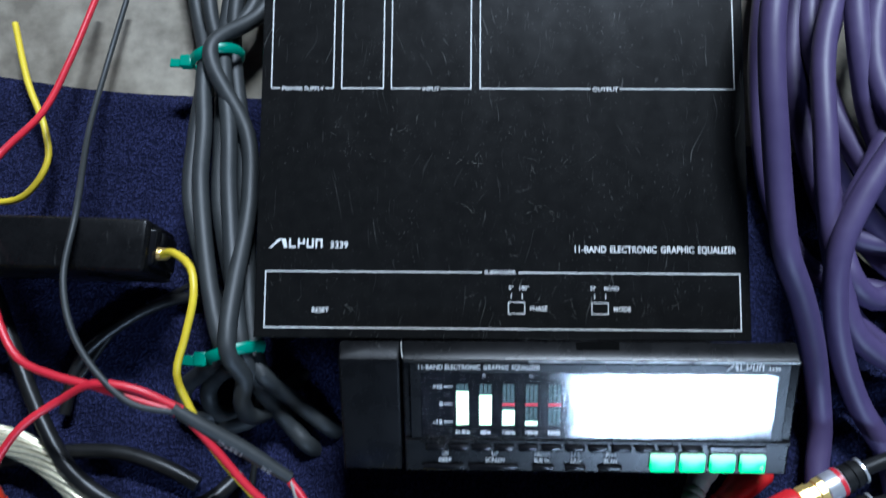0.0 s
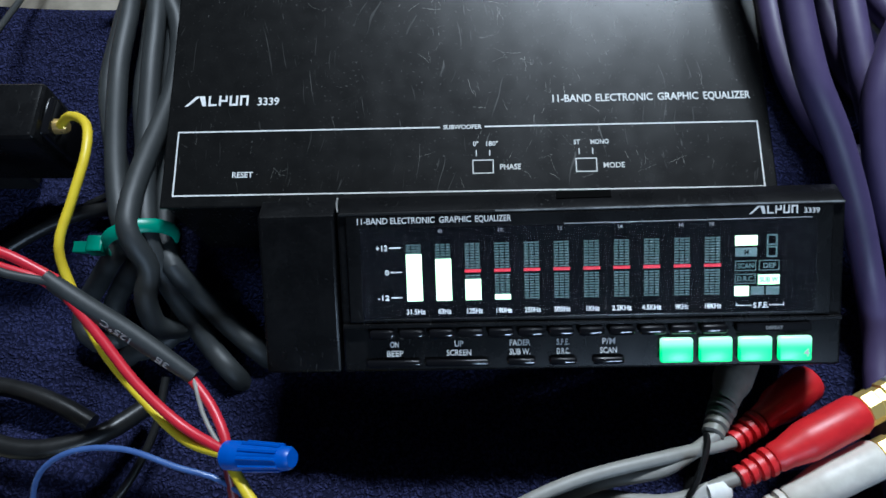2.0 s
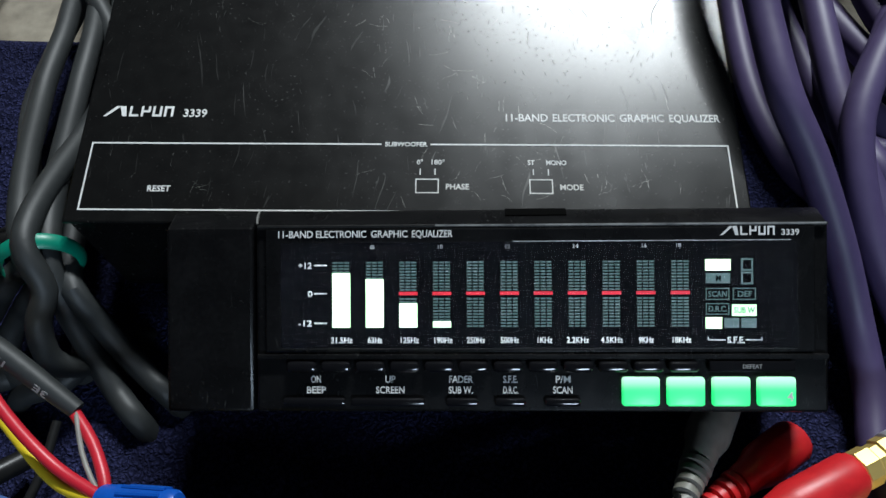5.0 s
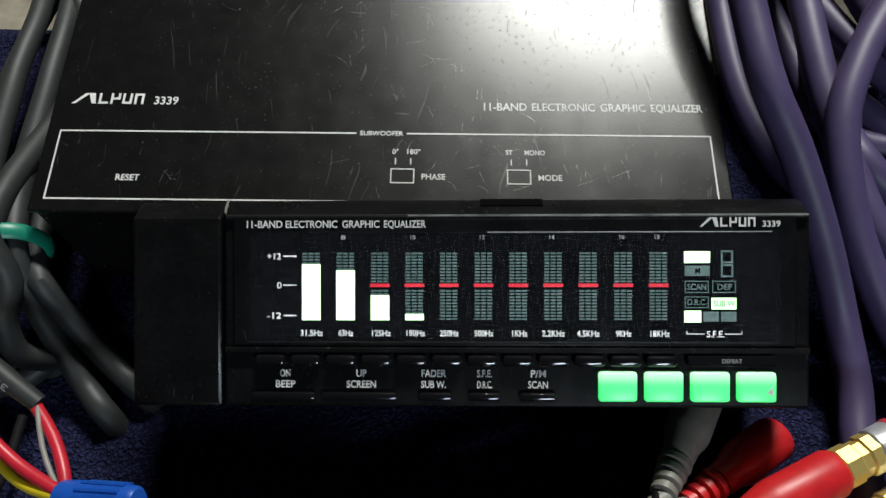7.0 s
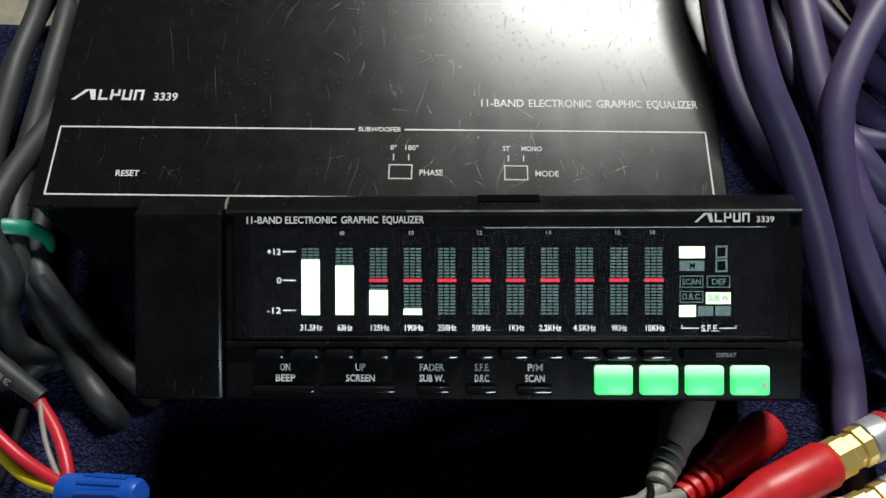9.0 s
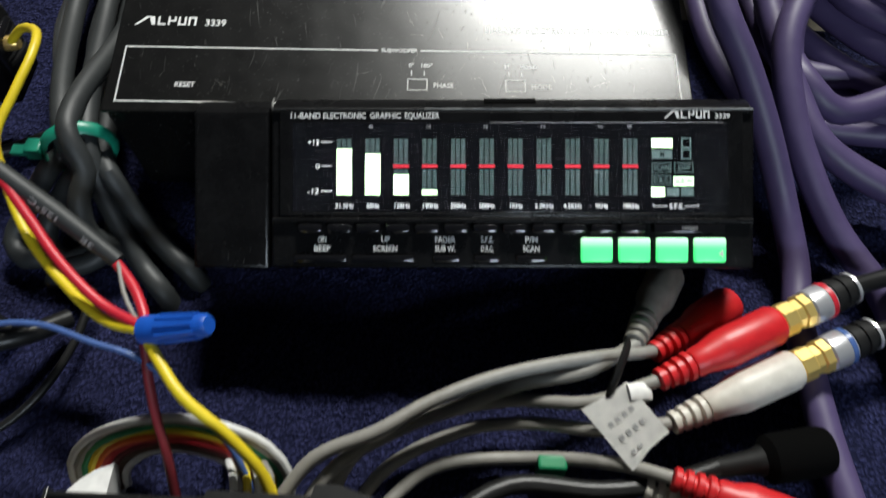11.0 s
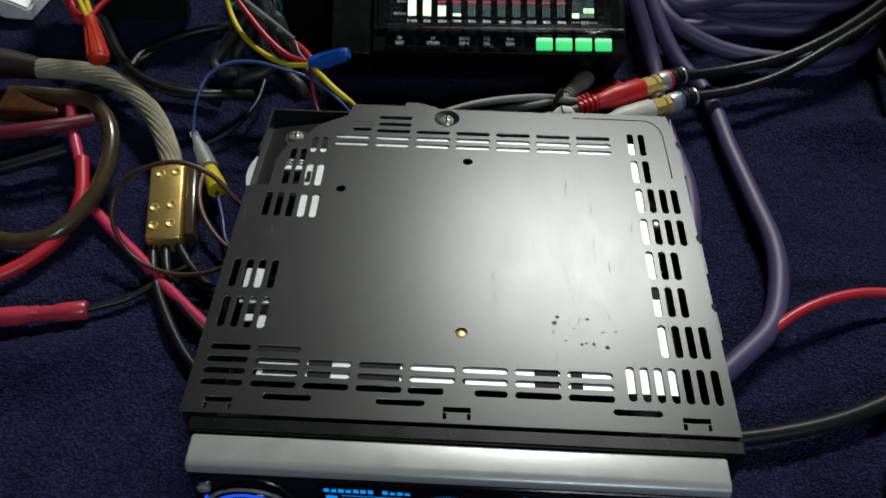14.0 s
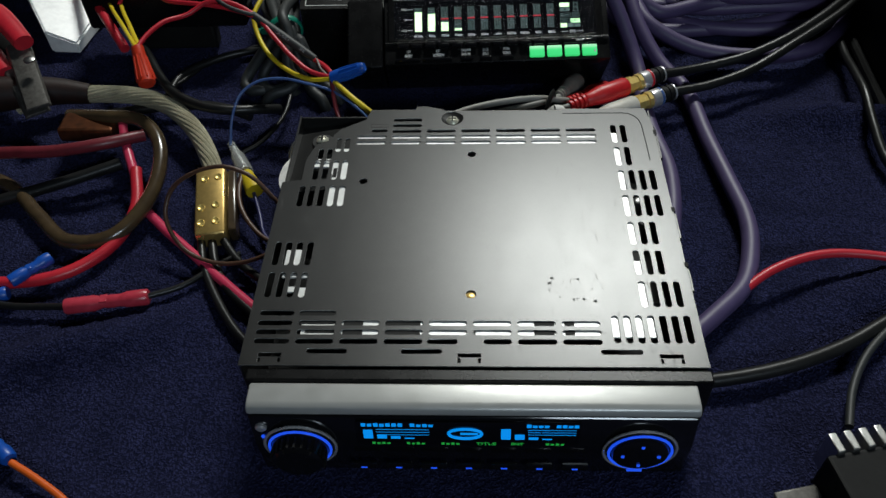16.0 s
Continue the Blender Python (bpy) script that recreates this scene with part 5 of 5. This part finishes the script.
# ---- audio plugs ----
def rca_boot(m, mat, name, label, gold=True, more=0.0):
    """A moulded in-line socket with a ribbed tail, and the plug that sits in it."""
    ob = thing(name, m, label, "audio connector")
    part("boot", lathe([(0.011, 0.0036), (0.0120, 0.0041), (0.0150, 0.0043), (0.0185 + more * 0.3, 0.0055), (0.0200 + more * 0.3, 0.0057), (0.031 + more, 0.0057), (0.0325 + more, 0.0050)], 28), mat, ob)
    for k in range(4):
        x = 0.0028 * k
        part("strain_ring", lathe([(x, 0.0026 + 0.0002 * k), (x + 0.0003, 0.0032 + 0.0003 * k), (x + 0.0018, 0.0032 + 0.0003 * k), (x + 0.0021, 0.0026 + 0.0002 * k)], 20), mat, ob)
    part("tail", lathe([(0, 0.0023), (0.0115, 0.0030)], 16), mat, ob)
    if gold:
        part("gold_shell", lathe([(x + more, r) for x, r in ((0.0325, 0.0042), (0.0332, 0.0049), (0.0370, 0.0049), (0.0375, 0.0044), (0.0395, 0.0044), (0.0400, 0.0050), (0.0425, 0.0050))], 8), M_GOLD, ob, "gold-plated six-sided collar")
    return ob


def rca_plug(ob, band, m0=0.0425):
    x = m0
    p = part("plug_barrel", lathe([(x, 0.0047), (x + 0.0005, 0.0052), (x + 0.007, 0.0053), (x + 0.0075, 0.0050)], 24), M_CHROME, ob, "chrome plug barrel")
    part("colour_band", lathe([(x + 0.0055, 0.0054), (x + 0.0070, 0.0054)], 24), band, p)
    part("plug_grip", lathe([(x + 0.0075, 0.0046), (x + 0.0080, 0.0051), (x + 0.0100, 0.0051), (x + 0.0103, 0.0046), (x + 0.0113, 0.0046), (x + 0.0116, 0.0051), (x + 0.0135, 0.0050), (x + 0.0138, 0.0045), (x + 0.0150, 0.0044)], 24), M_RUBBER, ob, "black rubber grip")
    part("end_ring", lathe([(x + 0.0150, 0.0048), (x + 0.0160, 0.0048), (x + 0.0165, 0.0030)], 24), M_CHROME, ob)


r1 = rca_boot(aim((0.0545, 0.1065, 0.0195), (0.0925, 0.1270, 0.0195)), M_REDRCA, "red_audio_plug", "red moulded audio connector with a gold and chrome plug", more=0.007)
rca_plug(r1, M_RED, 0.0495)
r2 = rca_boot(aim((0.0585, 0.0965, 0.0140), (0.0975, 0.1155, 0.0150)), M_WHITERCA, "white_audio_plug", "off-white moulded audio connector with a gold and chrome plug", more=0.007)
rca_plug(r2, M_BLUEWIRE, 0.0495)
rca_boot(aim((0.0550, 0.1165, 0.015), (0.0880, 0.1420, 0.0080)), M_REDRCA, "red_audio_plug", "loose red moulded audio connector under the panel", False)
rca_boot(aim((0.0490, 0.1180, 0.018), (0.0640, 0.1480, 0.0080)), M_GREYRCA, "grey_audio_plug", "loose grey-white audio connector in the panel's shade", False)
rca_boot(aim((0.0560, 0.0800, 0.020), (0.0880, 0.0700, 0.0190)), M_REDRCA, "red_audio_plug", "red moulded audio connector lying behind the stereo", False)
rca_boot(aim((0.0500, 0.0790, 0.014), (0.0820, 0.0700, 0.0120)), M_WHITERCA, "white_audio_plug", "off-white audio connector lying behind the stereo", False)
for a, pts in enumerate(([(0.1115, 0.1373, 0.0195), (0.1210, 0.1412, 0.0180), (0.1400, 0.1480, 0.0170), (0.1660, 0.1560, 0.0190), (0.1950, 0.1710, 0.0230), (0.2290, 0.1990, 0.0260), (0.2600, 0.2350, 0.0270), (0.2900, 0.2800, 0.0260)],
                       [(0.1170, 0.1250, 0.0155), (0.1270, 0.1280, 0.0150), (0.1420, 0.1330, 0.0150), (0.1660, 0.1440, 0.0170), (0.1980, 0.1660, 0.0220), (0.2310, 0.1930, 0.0250), (0.2660, 0.2300, 0.0260), (0.2980, 0.2750, 0.0250)])):
    wire("black_audio_cable", pts, 0.0028, M_BLACKJACKET, "black audio cable leading away from the plugs", "cable", "black audio cables")
for pts in ([(-0.046, 0.068, 0.016), (-0.036, 0.080, 0.022), (-0.020, 0.087, 0.025), (-0.006, 0.096, 0.025), (0.011, 0.104, 0.024), (0.035, 0.111, 0.022), (0.0550, 0.1165, 0.016)],
            [(-0.040, 0.068, 0.012), (-0.030, 0.080, 0.018), (-0.016, 0.089, 0.019), (0.001, 0.097, 0.019), (0.018, 0.104, 0.019), (0.035, 0.108, 0.020), (0.0500, 0.1180, 0.018)],
            [(-0.034, 0.068, 0.010), (-0.026, 0.085, 0.013), (0.000, 0.098, 0.013), (0.016, 0.101, 0.014), (0.036, 0.100, 0.018), (0.0545, 0.1065, 0.0195)],
            [(-0.028, 0.068, 0.008), (-0.018, 0.082, 0.009), (0.004, 0.094, 0.009), (0.022, 0.096, 0.010), (0.040, 0.094, 0.013), (0.0585, 0.0965, 0.0140)],
            [(-0.022, 0.068, 0.008), (-0.006, 0.083, 0.007), (0.020, 0.087, 0.007), (0.044, 0.084, 0.016), (0.0560, 0.0800, 0.020)]):
    wire("grey_lead", pts, 0.0019, M_LIGHTGREY, "light grey audio lead from the stereo to the plugs", "lead", "grey leads")
ob = finish("cable_tie", tube([(0.0440 + 0.0058 * math.cos(a) * 0.5, 0.1090 + 0.0075 * math.cos(a), 0.0190 + 0.0062 * math.sin(a)) for a in [2 * math.pi * i / 24 for i in range(25)]], [0.0022] * 2, 8, 0.002, flat=0.4), M_RUBBER)
tagged(ob, "black tape binding the grey leads together", "cable tie")


def paper_tag():
    m = Matrix.Translation((0.0333, 0.0970, 0.0205)) @ pose(0, 0, 0, 6, 4, -50) @ Matrix.Diagonal((1.065, 1.065, 1.0, 1.0))
    t = thing("paper_tag", m, "folded white paper tag on the grey leads", "tag")
    bm = bmesh.new()
    n = 12
    rows = []
    for i in range(n + 1):
        x = 0.0190 * i / n
        rows.append([bm.verts.new((x + (0.0022 * (j / 4) if i == 0 else 0) - (0.0030 * (j / 4) if i == n else 0), 0.0135 * j / 4, 0.0002 * math.sin(i * 0.45) + 0.0002 * math.sin(j * 0.8))) for j in range(5)])
    for a, b in zip(rows, rows[1:]):
        for j in range(4):
            bm.faces.new((a[j], b[j], b[j + 1], a[j + 1]))
    bmesh.ops.solidify(bm, geom=list(bm.faces), thickness=0.0003)
    part("sheet", bm, M_PAPER, t)
    part("loop", tube([(0.004, 0.012, 0.001), (0.006, 0.0160, -0.001), (0.007, 0.0175, -0.004), (0.006, 0.0150, -0.006)], 0.0022, 8, 0.002, flat=0.3), M_PAPER, t)
    for x, n, w in ((0.0068, 4, 0.0013), (0.0108, 4, 0.0013), (0.0152, 2, 0.0007)):
        for k in range(n):
            part("print_bar", block(x, x + w, 0.0026 + 0.0022 * k, 0.0038 + 0.0022 * k, 0.0003, 0.0005), M_GREYINK, t, smooth=False)
    return t


paper_tag()


def antenna_plug():
    p = thing("antenna_plug", aim((0.0700, 0.0855, 0.012), (0.1060, 0.0935, 0.010)), "large black moulded plug behind the stereo", "plug")
    part("boot", lathe([(0, 0.0026), (0.010, 0.0034), (0.013, 0.0044)], 20), M_RUBBER, p)
    part("body", lathe([(0.0125, 0.0044), (0.0145, 0.0066), (0.017, 0.0068), (0.029, 0.0068), (0.0312, 0.0062), (0.0318, 0.0045)], 24), M_GAP, p)
    part("lead", tube([(0.0, 0, 0), (-0.014, -0.002, 0.001), (-0.032, -0.001, 0.000), (-0.056, 0.004, 0.0), (-0.074, -0.004, 0.001), (-0.084, -0.018, 0.002)], 0.0026, 12, 0.004), M_BLACKJACKET, p)
    return p


antenna_plug()
tagged(finish("green_connector", block(0.0225, 0.0305, 0.0830, 0.0870, 0.001, 0.012, 0.0008), M_GREENWIRE), "small green plastic connector behind the stereo", "connector")


# ---- power distribution: brass block, clear-jacketed cable, crimps ----
def distribution_block():
    m = Matrix.Translation((-0.1400, 0.0360, 0.0085)) @ pose(0, 0, 0, 9, 0, 10)
    b = thing("distribution_block", m, "brass power distribution block with set screws", "distribution block")
    part("body", block(-0.0080, 0.0080, -0.0225, 0.0225, -0.0062, 0.0062, 0.0016, 3), M_BRASS, b)
    for x, y in ((-0.0030, 0.0145), (0.0042, 0.0150), (-0.0046, -0.0050), (0.0030, -0.0040), (-0.0046, -0.0150), (0.0030, -0.0145)):
        s = part("set_screw", lathe([(0, 0.0022), (0.0006, 0.0022), (0.0009, 0.0018), (0.0004, 0.0012), (0.0002, 0.0001)], 16, m=Matrix.Translation((x, y, 0.0060)) @ pose(0, 0, 0, 0, -90, 0)), M_GOLD, b)
    part("clear_cover", block(0.0086, 0.0130, -0.0200, 0.0205, -0.0065, 0.0045, 0.001), M_TANBROWN, b, "smoky side cover")
    return b


distribution_block()


def clear_cable():
    pts = [(-0.282, 0.124, 0.010), (-0.264, 0.130, 0.012), (-0.235, 0.133, 0.012), (-0.207, 0.130, 0.012), (-0.184, 0.118, 0.013), (-0.162, 0.094, 0.013), (-0.147, 0.067, 0.012), (-0.143, 0.056, 0.010)]
    c = thing("clear_power_cable", pose(0, 0, 0), "thick power cable with twisted silvery strands in a clear jacket", "cable")
    line = spline(pts, 0.003)
    n = len(line)
    for s in range(13):
        q = []
        for i, p in enumerate(line):
            t = (line[min(i + 1, n - 1)] - line[max(i - 1, 0)]).normalized()
            side = t.cross(Vector((0, 0, 1))).normalized()
            up = side.cross(t)
            a = 2 * math.pi * s / 13 + i * 0.17
            q.append(p + side * (0.0042 * math.cos(a)) + up * (0.0042 * math.sin(a)))
        part("strand", tube(q, 0.00125, 8, smooth_line=False), M_BRAID, c)
    return c


clear_cable()


def crimp():
    m = aim((-0.1390, 0.0830, 0.0130), (-0.1190, 0.0470, 0.0090))
    c = thing("crimp_connector", m, "clear and yellow crimp connectors joining thin wires", "crimp connector")
    part("clear_sleeve", lathe([(0, 0.0022), (0.008, 0.0026), (0.012, 0.0040), (0.022, 0.0046), (0.026, 0.0046)], 20), M_CLEAR, c)
    part("metal_core", lathe([(0.004, 0.0012), (0.012, 0.0020), (0.024, 0.0024)], 14), M_STEEL, c)
    part("yellow_sleeve", lathe([(0.0255, 0.0030), (0.027, 0.0036), (0.036, 0.0046), (0.041, 0.0049), (0.0412, 0.0030)], 20), M_YELLOW, c)
    return c


crimp()
wire("brown_wire", [(-0.094, 0.016, 0.024), (-0.101, 0.020, 0.031), (-0.111, 0.026, 0.039), (-0.125, 0.029, 0.043), (-0.142, 0.028, 0.039), (-0.154, 0.025, 0.030), (-0.157, 0.016, 0.020), (-0.147, 0.003, 0.011), (-0.130, -0.004, 0.008), (-0.113, -0.005, 0.010), (-0.098, -0.001, 0.014)], 0.0011, M_BROWN, "thin brown wire looped over the brass block")
wire("brown_wire", [(-0.128, 0.064, 0.012), (-0.127, 0.043, 0.010), (-0.120, 0.027, 0.008), (-0.106, 0.013, 0.006), (-0.096, 0.012, 0.006)], 0.0013, M_BROWN, "thin brown wire beside the brass block")
wire("blue_wire", [(-0.120, 0.047, 0.008), (-0.115, 0.034, 0.005), (-0.109, 0.018, 0.004), (-0.098, 0.010, 0.004)], 0.0010, material("dark_blue_insulation", (0.03, 0.03, 0.12), 0.4), "dark blue wire from the yellow crimp")
for pts in ([(-0.142, 0.014, 0.005), (-0.138, 0.000, 0.004), (-0.128, -0.020, 0.004), (-0.110, -0.046, 0.004), (-0.093, -0.060, 0.004)], [(-0.136, 0.013, 0.005), (-0.131, -0.002, 0.004), (-0.121, -0.018, 0.004), (-0.105, -0.034, 0.004), (-0.0935, -0.045, 0.004)], [(-0.130, 0.014, 0.005), (-0.121, 0.002, 0.004), (-0.108, -0.010, 0.004), (-0.0935, -0.018, 0.004)]):
    wire("black_wire", pts, 0.0022, M_BLACKJACKET, "shiny black wire leaving the brass block", "wire", "black block wires")
bm = bmesh.new()
arc = [(-0.0912, 0.0785)] + [(-0.0870 - 0.0200 * math.sin(radians(a)), 0.0560 + 0.0230 * math.cos(radians(a))) for a in range(15, 170, 12)] + [(-0.0912, 0.0330)]
lo, hi = [bm.verts.new((x, y, 0.001)) for x, y in arc], [bm.verts.new((x * 0.97 - 0.0027, y, 0.013)) for x, y in arc]
bm.faces.new(lo[::-1])
bm.faces.new(hi)
for k in range(len(arc)):
    bm.faces.new((lo[k], lo[(k + 1) % len(arc)], hi[(k + 1) % len(arc)], hi[k]))
bmesh.ops.recalc_face_normals(bm, faces=bm.faces)
tagged(finish("white_dish", bm, M_WHITEPL), "white round plastic dish lying against the stereo's side", "dish")

# ---- heavy leads and clamp at the power end ----
wire("red_power_cable", [(-0.205, 0.098, 0.020), (-0.195, 0.074, 0.020), (-0.186, 0.054, 0.014), (-0.180, 0.040, 0.007), (-0.165, 0.024, 0.005), (-0.145, 0.006, 0.004), (-0.127, -0.011, 0.004), (-0.108, -0.028, 0.004), (-0.093, -0.040, 0.004)], 0.0026, M_PINK, "bright pinkish-red power cable running to the stereo", "cable")
wire("red_power_cable", [(-0.300, -0.012, 0.005), (-0.250, -0.015, 0.005), (-0.215, -0.012, 0.005), (-0.198, -0.002, 0.005), (-0.186, 0.014, 0.006), (-0.181, 0.034, 0.010), (-0.186, 0.058, 0.016)], 0.0032, M_RED, "thick red cable curving over the towel", "cable")
wire("brown_cable", [(-0.240, 0.106, 0.016), (-0.213, 0.097, 0.022), (-0.191, 0.091, 0.024), (-0.175, 0.072, 0.022), (-0.173, 0.040, 0.014), (-0.188, 0.015, 0.008), (-0.212, 0.013, 0.006), (-0.235, 0.032, 0.006), (-0.258, 0.054, 0.006), (-0.300, 0.075, 0.006)], 0.0040, M_TANBROWN, "smoky brown thick cable in a loop", "cable")
wire("dark_red_cable", [(-0.320, 0.060, 0.020), (-0.262, 0.064, 0.023), (-0.230, 0.063, 0.025), (-0.204, 0.068, 0.026), (-0.186, 0.080, 0.022)], 0.0034, M_DARKRED, "dark red thick cable crossing the heap", "cable")
wire("black_cable", [(-0.320, 0.020, 0.006), (-0.270, 0.040, 0.006), (-0.230, 0.056, 0.008), (-0.200, 0.070, 0.010)], 0.0034, M_BLACKJACKET, "black cable under the heap of leads", "cable")


def clamp():
    c = thing("battery_clamp", pose(0, 0, 0), "spring clamp with red grips and dull metal jaws", "clamp")
    for off, zz in ((0.0, 0.040), (-0.012, 0.026)):
        part("grip", tube([(-0.330 + off, 0.196 + off, zz + 0.004), (-0.298 + off, 0.172 + off, zz + 0.003), (-0.274 + off, 0.147 + off, zz)], [0.0070, 0.0075, 0.0060], 14, 0.004, flat=0.8), M_RED, c, "red plastic grip")
    for off in (0.0, -0.007):
        bm = prism([(-0.0075, -0.0011), (0.0075, -0.0011), (0.0060, 0.0011), (-0.0060, 0.0011)], 0, 0.058, 0.0005)
        part("jaw", bm, M_DARKSTEEL, c, "dull dark metal jaw", aim((-0.282 + off, 0.152 + off * 0.4, 0.036 + off), (-0.246, 0.088, 0.022 + off * 0.6)))
    part("boot", tube([(-0.318, 0.118, 0.020), (-0.285, 0.126, 0.018), (-0.258, 0.132, 0.015), (-0.238, 0.133, 0.012)], [0.0105, 0.0110, 0.0090, 0.0062], 16, 0.004), M_BOOT, c, "dark worn rubber boot over the cable end")
    part("rivet", lathe([(0, 0.0034), (0.0012, 0.0034), (0.002, 0.002)], 16, m=Matrix.Translation((-0.263, 0.128, 0.040)) @ pose(0, 0, 0, 0, -90, 0)), M_STEEL, c)
    bm = block(-0.240, -0.207, 0.086, 0.104, 0.012, 0.021, 0.002)
    part("copper_jaw", bm, material("old_copper", (0.20, 0.07, 0.03), 0.4, 0.8, (0.1, 0.04, 0.02), 0.0001, 300), c, "dark copper jaw with holes")
    return c


clamp()


def butt_splice(m, mat, label, length=0.040, r=0.0040):
    ob = thing("butt_connector", m, label, "crimp connector")
    part("sleeve", lathe([(0, r * 0.9), (0.001, r), (length * 0.35, r), (length * 0.45, r * 0.72), (length * 0.55, r * 0.85), (length * 0.65, r * 0.78), (length * 0.75, r), (length - 0.001, r * 1.02), (length, r * 0.85)], 20), mat, ob)
    part("crimp_dent", block(length * 0.42, length * 0.52, -r * 0.6, r * 0.6, r * 0.45, r * 0.78, 0.0006), mat, ob)
    return ob


butt_splice(aim((-0.1985, -0.0300, 0.0050), (-0.1585, -0.0235, 0.0050)), material("translucent_red_nylon", (0.55, 0.05, 0.08), 0.3, 0, (0.42, 0.03, 0.05), 0.0001, 300), "crimped translucent red butt connector on the towel")
wire("black_wire", [(-0.300, -0.045, 0.004), (-0.250, -0.026, 0.004), (-0.225, -0.029, 0.004), (-0.198, -0.030, 0.005)], 0.0018, M_BLACKJACKET, "black wire entering the red butt connector")
wire("black_wire", [(-0.160, -0.0235, 0.005), (-0.145, -0.016, 0.004), (-0.132, -0.004, 0.004), (-0.120, 0.006, 0.004)], 0.0016, M_BLACKJACKET, "black wire leaving the red butt connector")
butt_splice(aim((-0.2290, -0.0180, 0.0095), (-0.2140, -0.0010, 0.0095)), M_BLUENUT, "dark blue crimp connector across a red cable", 0.022, 0.0034)
butt_splice(aim((-0.2520, -0.0270, 0.0045), (-0.2290, -0.0205, 0.0045)), M_BLUENUT, "blue crimp connector on the towel", 0.022, 0.0036)
butt_splice(aim((-0.2120, -0.0960, 0.0045), (-0.1910, -0.1135, 0.0045)), M_BLUENUT, "dark blue crimp connector with an orange wire", 0.024, 0.0034)
wire("orange_wire", [(-0.1925, -0.1125, 0.0045), (-0.180, -0.119, 0.004), (-0.165, -0.128, 0.003), (-0.145, -0.145, 0.003), (-0.120, -0.170, 0.003)], 0.0015, M_ORANGE, "orange wire running off across the towel")


def white_tool():
    t = thing("white_plug", pose(0, 0, 0), "white plastic tapered plug on a black body", "plug")
    bm = bmesh.new()
    lo = [(-0.352, 0.310), (-0.332, 0.262), (-0.2890, 0.1960), (-0.2690, 0.1945), (-0.2640, 0.2400), (-0.2720, 0.310)]
    lean = lambda x, y, z: z - (x + 0.262) * 0.42 + (y - 0.195) * 0.12
    a = [bm.verts.new((x, y, 0.001)) for x, y in lo]
    b = [bm.verts.new((x, y, lean(x, y, 0.006))) for x, y in lo]
    bm.faces.new(a[::-1])
    bm.faces.new(b)
    for i in range(len(lo)):
        bm.faces.new((a[i], a[(i + 1) % len(lo)], b[(i + 1) % len(lo)], b[i]))
    bmesh.ops.bevel(bm, geom=list(bm.edges), offset=0.0012, segments=2, affect="EDGES")
    part("white_body", bm, M_WHITEPL, t)
    part("black_strip", tube([(-0.372, 0.290, 0.012), (-0.350, 0.240, 0.011), (-0.318, 0.196, 0.010), (-0.300, 0.180, 0.009)], 0.0085, 10, 0.006, flat=0.8), M_RUBBER, t)
    part("slot", block(-0.2760, -0.2655, 0.2380, 0.2400, 0.0088, 0.0180), M_RUBBER, t, smooth=False)
    return t


white_tool()

# ---- leads and a small amplifier on the open side ----
wire("red_speaker_wire", [(0.094, -0.056, 0.004), (0.106, -0.042, 0.004), (0.123, -0.025, 0.006), (0.144, -0.010, 0.010), (0.170, -0.001, 0.011), (0.200, -0.002, 0.010), (0.240, -0.012, 0.008), (0.300, -0.030, 0.004)], 0.0022, M_RED, "glossy red twin wire arching over the towel")
wire("black_cable", [(0.091, -0.072, 0.005), (0.115, -0.068, 0.004), (0.142, -0.061, 0.004), (0.168, -0.050, 0.004), (0.192, -0.036, 0.005), (0.240, -0.010, 0.005), (0.300, 0.010, 0.005)], 0.0033, M_BLACKJACKET, "thick black cable leaving the stereo's front corner", "cable")
wire("grey_wire", [(0.200, -0.036, 0.008), (0.187, -0.044, 0.006), (0.173, -0.058, 0.005), (0.163, -0.074, 0.004), (0.156, -0.092, 0.004)], 0.0018, M_GREYJACKET, "thin grey cable bending towards the finned module")


def finned_module():
    m = pose(0.160, -0.130, 0.0, 0, 0, 12)
    h = thing("heat_sink_module", m, "small black module with a finned metal heat sink", "module")
    part("body", block(-0.022, 0.050, -0.040, 0.020, 0.002, 0.022, 0.0015), M_RUBBER, h)
    for k in range(11):
        x = -0.018 + 0.0062 * k
        part("fin", block(x, x + 0.0034, 0.0190, 0.0275, 0.004, 0.0240, 0.0006), M_STEEL, h, "bright metal fin end")
    part("mounting_ear", block(-0.0400, -0.0218, -0.006, 0.017, 0.0020, 0.0050, 0.0012), M_DARKSTEEL, h)
    part("ear_hole", lathe([(0, 0.0028), (0.0003, 0.0028)], 18, m=Matrix.Translation((-0.0325, 0.0060, 0.0050)) @ pose(0, 0, 0, 0, -90, 0)), M_RUBBER, h)
    return h


finned_module()


def dark_case():
    c = thing("black_bag", pose(0.317, 0.190, 0, 0, 0, -3), "black soft case standing at the towel's edge", "bag")
    part("side", block(-0.070, 0.14, -0.160, 0.20, 0.001, 0.085, 0.012, 4), M_RUBBER, c)
    part("piping", tube([(-0.071, 0.18, 0.004), (-0.072, 0.05, 0.006), (-0.072, -0.06, 0.006), (-0.070, -0.15, 0.005)], 0.0030, 10, 0.01), M_BLACKJACKET, c)
    return c


dark_case()
wire("black_cable", [(0.246, 0.262, 0.012), (0.240, 0.222, 0.009), (0.2335, 0.175, 0.009), (0.2295, 0.145, 0.014), (0.227, 0.122, 0.0165), (0.2250, 0.098, 0.013), (0.2255, 0.070, 0.008), (0.236, 0.040, 0.007), (0.262, 0.015, 0.007)], 0.0026, M_BLACKJACKET, "black cable lying along the soft case", "cable")
